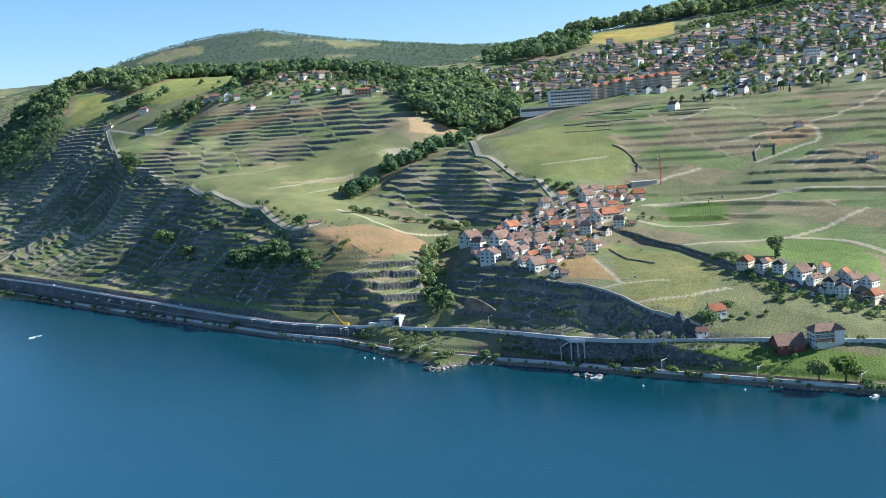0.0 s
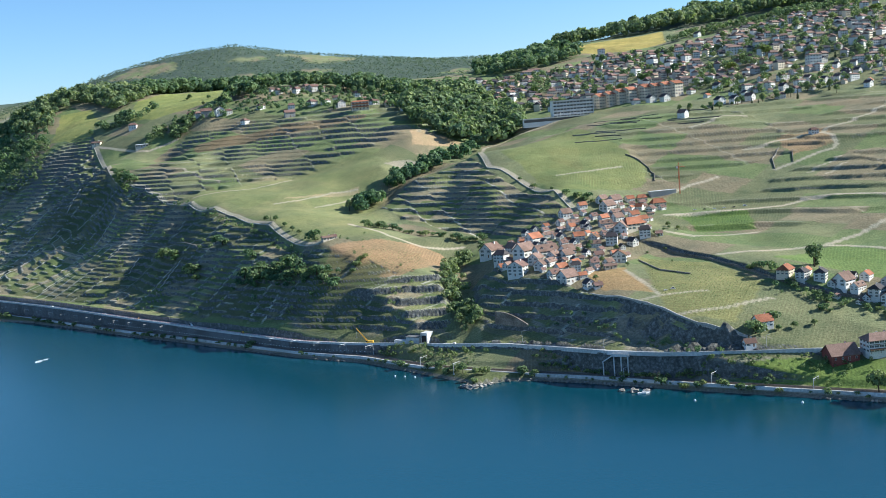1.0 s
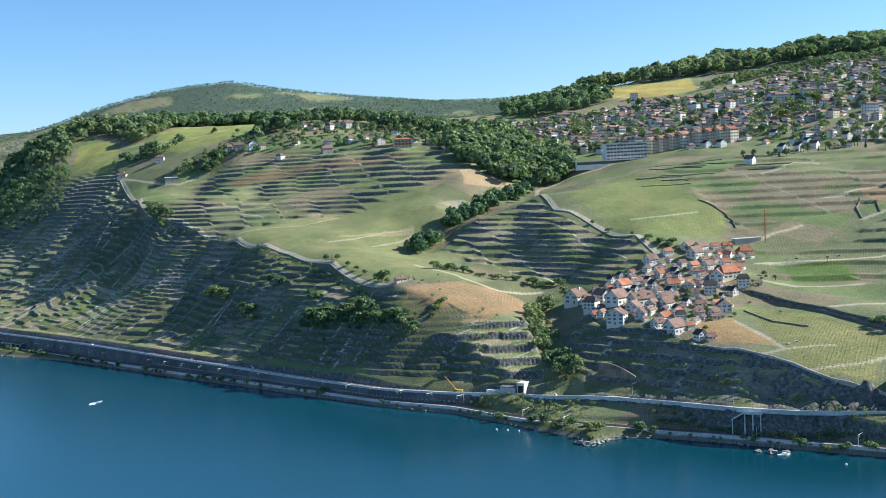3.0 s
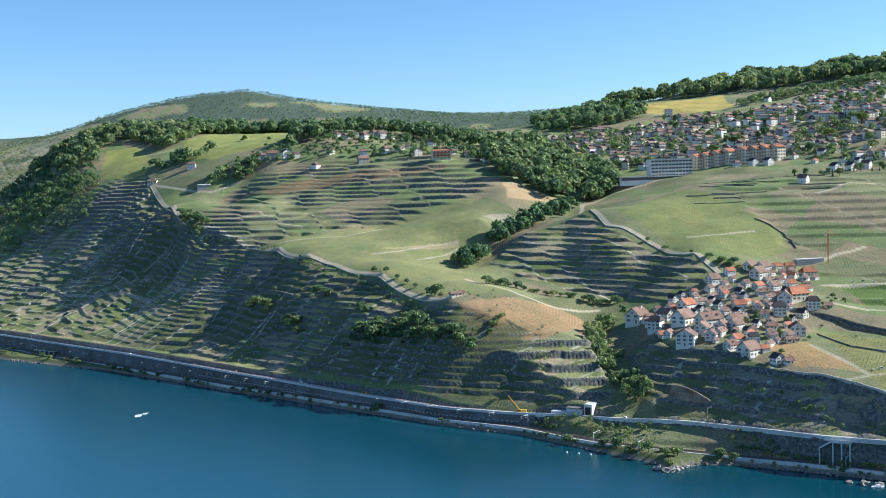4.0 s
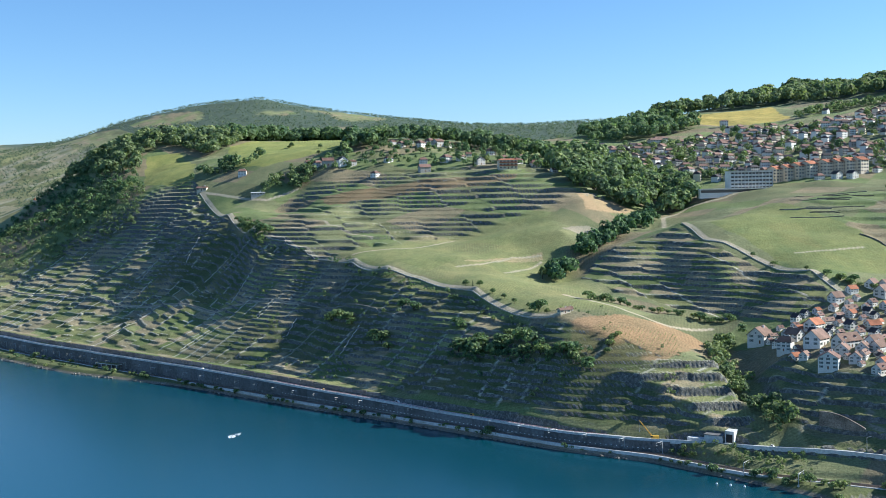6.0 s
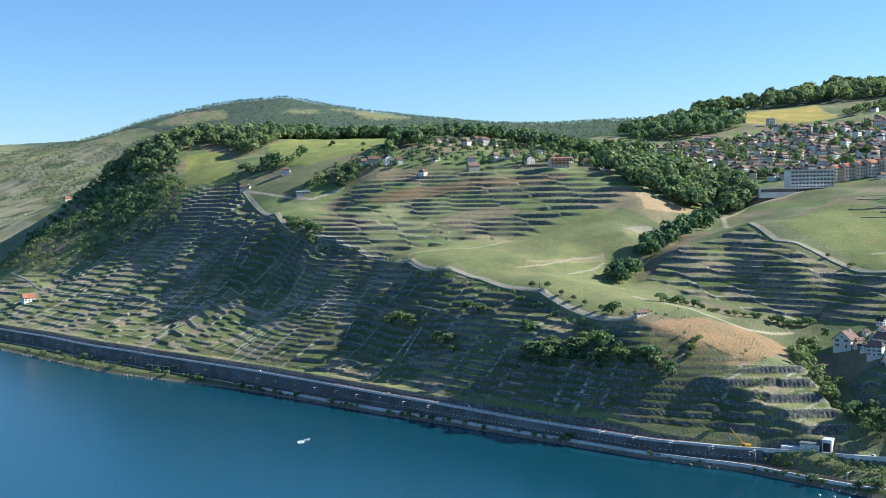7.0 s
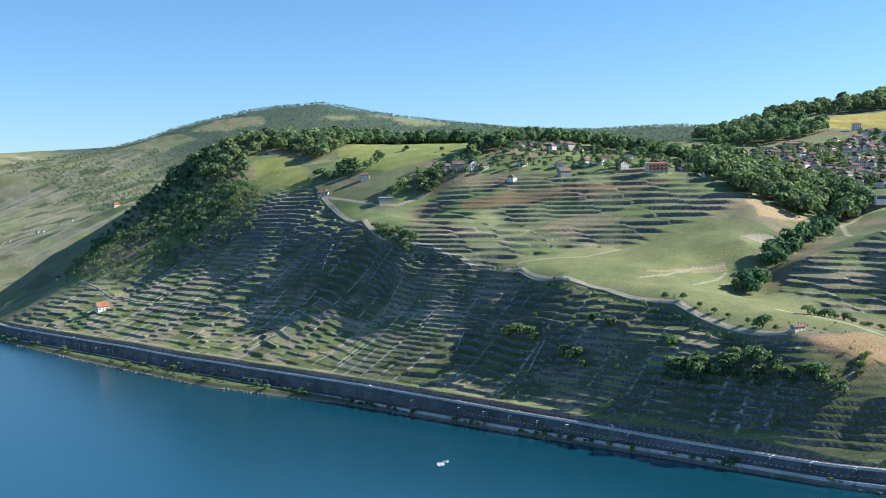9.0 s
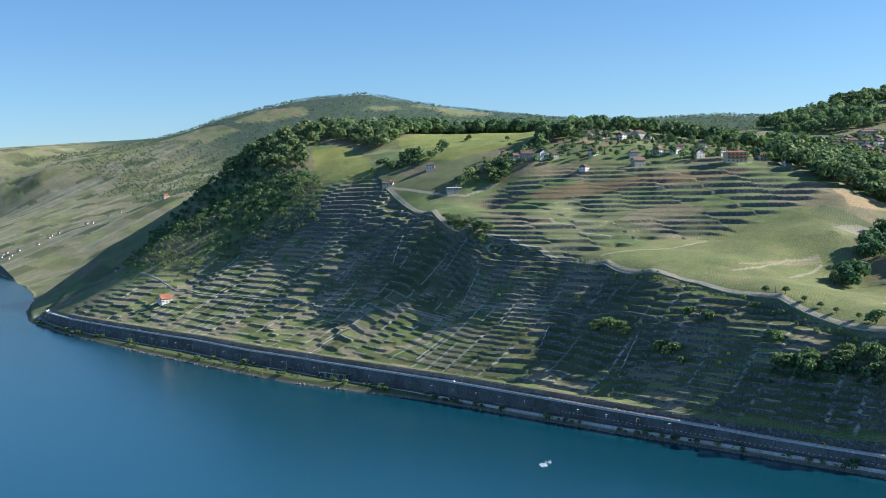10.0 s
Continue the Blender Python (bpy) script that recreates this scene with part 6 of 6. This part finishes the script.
wr = np.random.default_rng(91)
for n, x0, x1, y0, y1, tilt in ((14, 60, 210, 860, 935, 0.0),):
    for i in range(n):
        f = (i + 0.5) / n
        x, y = float(wr.uniform(x0, x1)), y0 + (y1 - y0) * f + float(wr.uniform(-3, 3))
        contour_wall(x, y + tilt * (x - x0), float(wr.uniform(12, 40)), float(wr.uniform(0.35, 0.8)))
WALLS = [[(132, 820), (137, 812), (141, 800), (143, 779), (139, 762)], [(95, 620), (100, 590), (112, 575)], [(240, 560), (300, 580)], [(218, 748), (222, 765), (232, 780)], [(232, 752), (238, 770)]]
for line in WALLS:
    stone_line("field_wall", line, 0.45, 0.8, "rough dry-stone wall between vineyard plots", "stone wall", 2.5, None, "field walls")

# ---- single trees and shrubs ----
rng = np.random.default_rng(33)
tree(1, 171, 558, 1.05)
tree(4, 173, 561, 0.8)
for x, y, k, s2 in ((154, 447, 0, 1.05), (163, 441, 3, 1.5), (168, 443, 0, 0.7), (116, 472, 2, 0.8), (92, 486, 2, 0.75), (85, 489, 10, 1.2), (99, 482, 10, 1.2), (76, 497, 11, 1.4), (133, 504, 2, 0.7), (124, 512, 5, 0.6), (132, 509, 11, 1.6), (122, 503, 11, 1.6),
                    (175, 474, 2, 0.6), (182, 470, 10, 1.1), (141, 505, 2, 0.8), (-5, 540, 2, 0.9), (-11, 549, 0, 0.6), (-16, 555, 2, 0.7), (-22, 562, 10, 1.4), (0, 541, 10, 1.3)):
    tree(k, x, y, s2)
for x, y, k, s2 in ((-132, 800, 2, 0.9), (-128, 795, 5, 1.0), (-124, 790, 2, 0.85), (-117, 780, 2, 0.8), (-111, 772, 2, 0.8), (-106, 763, 2, 0.85), (-99, 750, 2, 0.8), (-95, 738, 11, 1.8), (-92, 726, 2, 0.75), (-280, 1364, 0, 0.8), (-283, 1366, 10, 1.2),
                    (66, 745, 2, 0.7), (50, 792, 2, 0.75), (58, 775, 10, 1.2), (80, 730, 10, 1.4), (94, 724, 2, 0.6), (86, 727, 11, 1.2), (65, 590, 2, 0.7), (170, 690, 5, 0.7), (128, 662, 5, 0.8), (130, 668, 2, 0.6), (125, 672, 2, 0.7),
                    (-75, 853, 1, 0.8)):
    tree(k, x, y, s2)
for x, y, s2 in ((-219, 849, 1.6), (-213, 840, 2.0), (-207, 834, 1.7), (-205, 828, 1.3), (-191, 802, 1.7), (-186, 793, 1.9), (-182, 783, 1.6), (-172, 815, 1.5), (-165, 803, 1.6), (-139, 760, 1.6), (-142, 738, 2.0), (-131, 726, 2.2),
                 (-122, 718, 2.0), (-119, 722, 2.0), (-106, 712, 2.2), (-101, 694, 2.0), (-96, 688, 1.9), (-90, 684, 1.8), (-84, 680, 1.6), (-78, 672, 1.7), (-110, 702, 2.0), (-128, 735, 1.6), (-114, 727, 1.8), (-300, 1068, 1.7), (-292, 1052, 1.9), (-284, 1034, 1.8), (-276, 1026, 1.5), (-306, 1084, 1.4)):
    tree(10 + int(rng.uniform() < 0.6), x, y, s2)
# hedge of shrubs along the water
for u in np.arange(170, 1440, 5.0):
    if hash01(np.floor(u / 31), 77) < 0.18 or rng.uniform() < 0.3:
        continue
    x, y = from_shore(u + rng.uniform(-2, 2), rng.uniform(1.2, max(2.4, float(rail_d(u)) - 3)))
    tree(10 + int(rng.uniform() < 0.4), float(x), float(y), float(rng.uniform(0.3, 1.15)))
# spur and shelf hedges
for line, gap in ((((-43, 762), (-25, 756), (5, 738), (20, 735)), 5), (((-59, 768), (-43, 762)), 4), (((100, 715), (70, 738)), 7), (((150, 560), (140, 575)), 6), (((-60, 690), (-70, 676)), 5)):
    for (x0, y0), (x1, y1) in zip(line[:-1], line[1:]):
        n = int(math.hypot(x1 - x0, y1 - y0) / gap) + 1
        for i in range(n):
            tree(10 + int(rng.uniform() < 0.5), x0 + (x1 - x0) * i / n + rng.uniform(-1, 1), y0 + (y1 - y0) * i / n + rng.uniform(-1, 1), float(rng.uniform(0.8, 1.5)))
# gardens of the town and the hamlets
n = 0
while n < 130:
    x, y = rng.uniform(50, 560), rng.uniform(870, 1370)
    if inside(np.array([x]), np.array([y]), TOWN)[0] and not inside(np.array([x]), np.array([y]), CLEAR)[0]:
        tree(int(rng.choice([0, 1, 2, 2, 3, 4])), float(x), float(y), float(rng.uniform(0.55, 1.0)))
        n += 1
for i in range(34):
    tree(int(rng.choice([0, 1, 2, 4])), float(rng.uniform(200, 330)), float(rng.uniform(896, 925)) + 0.0, float(rng.uniform(0.4, 0.75)))
for i in range(56):
    x = rng.uniform(-250, 0)
    tree(int(rng.choice([0, 1, 2, 2, 4])), float(x), float(1200 - 0.35 * (x + 120) + rng.normal(0, 26)), float(rng.uniform(0.5, 0.9)))
for i in range(40):
    tree(int(rng.choice([0, 2, 2])), float(rng.uniform(45, 125)), float(rng.uniform(600, 700)), float(rng.uniform(0.28, 0.48)))
for i in range(14):
    tree(int(rng.choice([2, 11, 10])), float(rng.uniform(150, 205)), float(rng.uniform(505, 530)), float(rng.uniform(0.5, 0.8)))


# ---- woods ----
def wood(name, label, points, size, mat, per=58):
    """Many crowns, packed and uneven, as one mesh."""
    cs, ds, ss = [], [], []
    zs = ground(points[:, 0], points[:, 1])
    for (x, y), z in zip(points, zs):
        h = size * rng.uniform(0.5, 1.3)
        w = h * rng.uniform(0.8, 1.1)
        lobes = [(0, 0, h * 0.55, w * 0.45, h * 0.45)] + [(rng.uniform(-0.3, 0.3) * w, rng.uniform(-0.3, 0.3) * w, h * rng.uniform(0.35, 0.75), w * rng.uniform(0.18, 0.32), h * rng.uniform(0.15, 0.28)) for _ in range(3)]
        c, d = crown_points(rng, per if per < 30 else int(per * 1.5), lobes)
        cs.append(c + np.array([x, y, z]))
        ds.append(d)
        ss.append(rng.uniform(0.17, 0.34, len(c)) * w * (1.0 if per < 30 else 0.75))
    c, d, s2 = np.concatenate(cs), np.concatenate(ds), np.concatenate(ss)
    return tagged(new(name, quads_mesh(name, leaf_cards(c, d, s2, rng), mat)), label, "wood", kind="stuff")


def fill(poly, gap):
    p = np.array(poly, float)
    lo, hi = p.min(0), p.max(0)
    gx, gy = np.meshgrid(np.arange(lo[0], hi[0], gap), np.arange(lo[1], hi[1], gap))
    q = np.c_[gx.ravel(), gy.ravel()] + rng.uniform(-0.45, 0.45, (gx.size, 2)) * gap
    return q[inside(q[:, 0], q[:, 1], [tuple(v) for v in poly])]


def strip(line, width, gap):
    out = []
    for (x0, y0), (x1, y1) in zip(line[:-1], line[1:]):
        n = max(1, int(math.hypot(x1 - x0, y1 - y0) * width / gap / gap))
        t = rng.uniform(0, 1, n)
        out.append(np.c_[x0 + (x1 - x0) * t, y0 + (y1 - y0) * t] + rng.normal(0, width / 3, (n, 2)))
    return np.concatenate(out)


wood("gorge_wood", "dense dark green wood in the ravine below the town", np.concatenate([fill([(-30, 1060), (-12, 1012), (16, 990), (35, 984), (74, 1000), (84, 1060), (58, 1173), (20, 1250), (-22, 1180)], 8.6)]), 14.5, leaf_dark, 120)
wood("ravine_trees", "line of leafy trees along the stream ravine", strip([(-72, 851), (-60, 868), (-45, 883), (-31, 899), (-14, 925), (8, 947), (30, 968)], 14, 5.0), 10, leaf_dark, 110)
wood("ravine_trees", "leafy trees in the lower stream gorge", strip([(-3, 592), (-4, 610), (-8, 640), (-6, 660), (-10, 678), (0, 696), (12, 705)], 11, 4.4), 6.5, leaf_dark, 70)
hw = fill([(-436, 1305), (-448, 1340), (-462, 1420), (-446, 1462), (-400, 1428), (-372, 1392), (-352, 1440), (-350, 1500), (-330, 1570), (-480, 1620), (-570, 1540), (-640, 1440), (-630, 1395), (-575, 1330), (-505, 1288), (-465, 1275)], 9.5)
hw = hw[np.hypot(hw[:, 0] + 548, hw[:, 1] - 1340) > 12]
wood("headland_wood", "dark beech wood on the steep headland", hw[ground(hw[:, 0], hw[:, 1]) > 150], 15, leaf_hill, 80)
# low trees and scrub added on the flank to darken it like its shade
wood("headland_wood", "low dark trees added to darken the steep flank of the headland", hw[ground(hw[:, 0], hw[:, 1]) <= 150], 8, leaf_dark, 50)
wood("headland_scrub", "low dark scrub added to darken the shaded flank of the headland", fill([(-665, 1405), (-600, 1440), (-570, 1441), (-505, 1388), (-454, 1350), (-430, 1290), (-426, 1225), (-470, 1240), (-510, 1250), (-564, 1262), (-630, 1300)], 6), 5, leaf_dark, 36)
wood("pasture_wood", "row of leafy wood behind the pasture", fill([(-360, 1462), (-300, 1530), (-185, 1512), (-150, 1600), (-300, 1650), (-420, 1610)], 10.5), 17, leaf_hill, 110)
wood("hamlet_wood", "leafy trees between the hamlet houses", fill([(-228, 1225), (-205, 1290), (-160, 1350), (-60, 1340), (0, 1300), (60, 1290), (40, 1200), (-20, 1190), (-60, 1215), (-100, 1262), (-165, 1262), (-190, 1235)], 10.5), 14, leaf_dark, 110)
wood("upper_wood", "rounded mixed wood on the hill above the town", fill([(185, 1575), (203, 1650), (321, 1725), (470, 1745), (640, 1650), (740, 1480), (660, 1360), (590, 1400), (540, 1480), (460, 1545), (350, 1580), (260, 1590)], 14.5), 18, leaf_hill, 120)
wood("town_wood", "wooded slope beside the yellow field", fill([(70, 1400), (130, 1370), (205, 1425), (208, 1480), (205, 1570), (150, 1640), (80, 1560)], 11.0), 15, leaf_hill, 90)
wood("town_wood", "dark trees behind the upper town", fill([(310, 1385), (360, 1400), (440, 1400), (530, 1300), (560, 1330), (480, 1440), (360, 1440), (325, 1420)], 8.0), 9, leaf_dark, 50)
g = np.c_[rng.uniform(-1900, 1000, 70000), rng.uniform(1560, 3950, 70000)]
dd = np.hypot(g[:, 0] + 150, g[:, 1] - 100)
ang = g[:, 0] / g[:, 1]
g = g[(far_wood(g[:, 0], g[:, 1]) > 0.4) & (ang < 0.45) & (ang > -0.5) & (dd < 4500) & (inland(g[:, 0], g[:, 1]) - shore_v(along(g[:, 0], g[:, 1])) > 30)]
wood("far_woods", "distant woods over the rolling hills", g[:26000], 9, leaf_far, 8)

wood("hamlet_gardens", "garden trees among the upper hamlet houses", fill([(-262, 1196), (-225, 1178), (-165, 1166), (-60, 1112), (-20, 1086), (0, 1110), (10, 1200), (-60, 1235), (-160, 1268), (-240, 1225)], 13), 6.8, leaf_dark, 80)
wood("slope_scrub", "dark scrub clinging to the steep slope", strip([(-148, 742), (-131, 724), (-119, 716), (-104, 700), (-95, 687), (-82, 677)], 13, 3.6), 4.2, leaf_dark, 50)
wood("slope_scrub", "dark scrub under the brow", strip([(-304, 1082), (-292, 1045), (-280, 1018)], 9, 3.6), 4.5, leaf_mid, 50)
wood("slope_scrub", "thin scrub below the brow lane", strip([(-300, 1055), (-266, 994), (-216, 922), (-176, 855), (-140, 794), (-98, 716)], 4.5, 3.6), 2.6, leaf_dark, 36)
us = rng.uniform(215, 468, 330)
us = us[(us < 372) | (us > 400)]
vx, vy = from_shore(us, np.minimum(road_d(us) - 4.2, rail_d(us) + 3.4 + rng.uniform(0, 1, len(us)) * np.maximum(road_d(us) - rail_d(us) - 8, 0.5)))
wood("verge_scrub", "grass tufts and shrubs on the bank between road and railway", np.c_[vx, vy], 2.4, leaf_mid, 40)
us = rng.uniform(480, 900, 260)
vx, vy = from_shore(us, road_d(us) + rng.uniform(9, 85, len(us)))
keep = wobble(vx, vy, 22, 45) > 0.55
wood("slope_scrub", "scattered scrub on the shaded rocky slope", np.c_[vx, vy][keep], 3.0, leaf_dark, 40)
wood("cliff_scrub", "scrub along the cliff foot", strip([(40, 575), (60, 540), (85, 507), (110, 492)], 8, 4.2), 2.6, leaf_dark, 40)
pts = rng.uniform((40, 870), (570, 1420), (2600, 2))
pts = pts[inside(pts[:, 0], pts[:, 1], TOWN) & (wobble(pts[:, 0], pts[:, 1], 40, 88) > 0.42)]
wood("garden_trees", "small leafy trees in the town gardens", pts[:720], 8.0, leaf_dark, 50)

wood("ridge_copse", "dense copse of garden trees around the grey pavilion", np.c_[rng.normal(-268, 11, 46), rng.normal(1188, 10, 46)], 8.5, leaf_dark, 70)
wood("ridge_copse", "copse of leafy trees below the pasture", np.c_[rng.normal(-342, 15, 34), rng.normal(1272, 8, 34)], 10, leaf_dark, 70)
# garden shrubs added as a dark band for the shade of the hamlet's wall
wood("hamlet_hedge", "dark shrubs added for the shade band on the walled bank under the hamlet", strip([(146, 549), (160, 532), (176, 517), (192, 506), (212, 494)], 7, 3.2), 3.6, leaf_dark, 40)

# vine rows on the planted plots
def vines(poly, angle, gap, label):
    p = np.array(poly, float)
    c = p.mean(0)
    ca, sa = math.cos(radians(angle)), math.sin(radians(angle))
    r = np.hypot(*(p - c).T).max()
    pts = []
    for off in np.arange(-r, r, gap):
        t = np.arange(-r, r, 0.8)
        pts.append(np.c_[c[0] + ca * t - sa * off, c[1] + sa * t + ca * off])
    q = np.concatenate(pts)
    q = q[inside(q[:, 0], q[:, 1], [tuple(v) for v in poly])]
    q = q + rng.normal(0, 0.12, q.shape)
    z = ground(q[:, 0], q[:, 1]) + 0.3
    cc = np.c_[q, z]
    return tagged(new("vine_rows", quads_mesh("vine_rows", leaf_cards(cc, np.tile([0, 0, 1.0], (len(cc), 1)), rng.uniform(0.35, 0.6, len(cc)), rng), leaf_mid)), label, "vines", kind="stuff")


vines([(141, 702), (178, 688), (172, 656), (143, 664)], 75, 1.6, "young green vine rows beside the village")
vines([(88, 555), (98, 628), (127, 593), (141, 552), (113, 516), (92, 522)], 60, 1.6, "green vine rows under the village wall")
vines([(-70, 700), (-24, 705), (-28, 668), (-50, 674)], 65, 1.8, "sparse vine rows on brown soil")
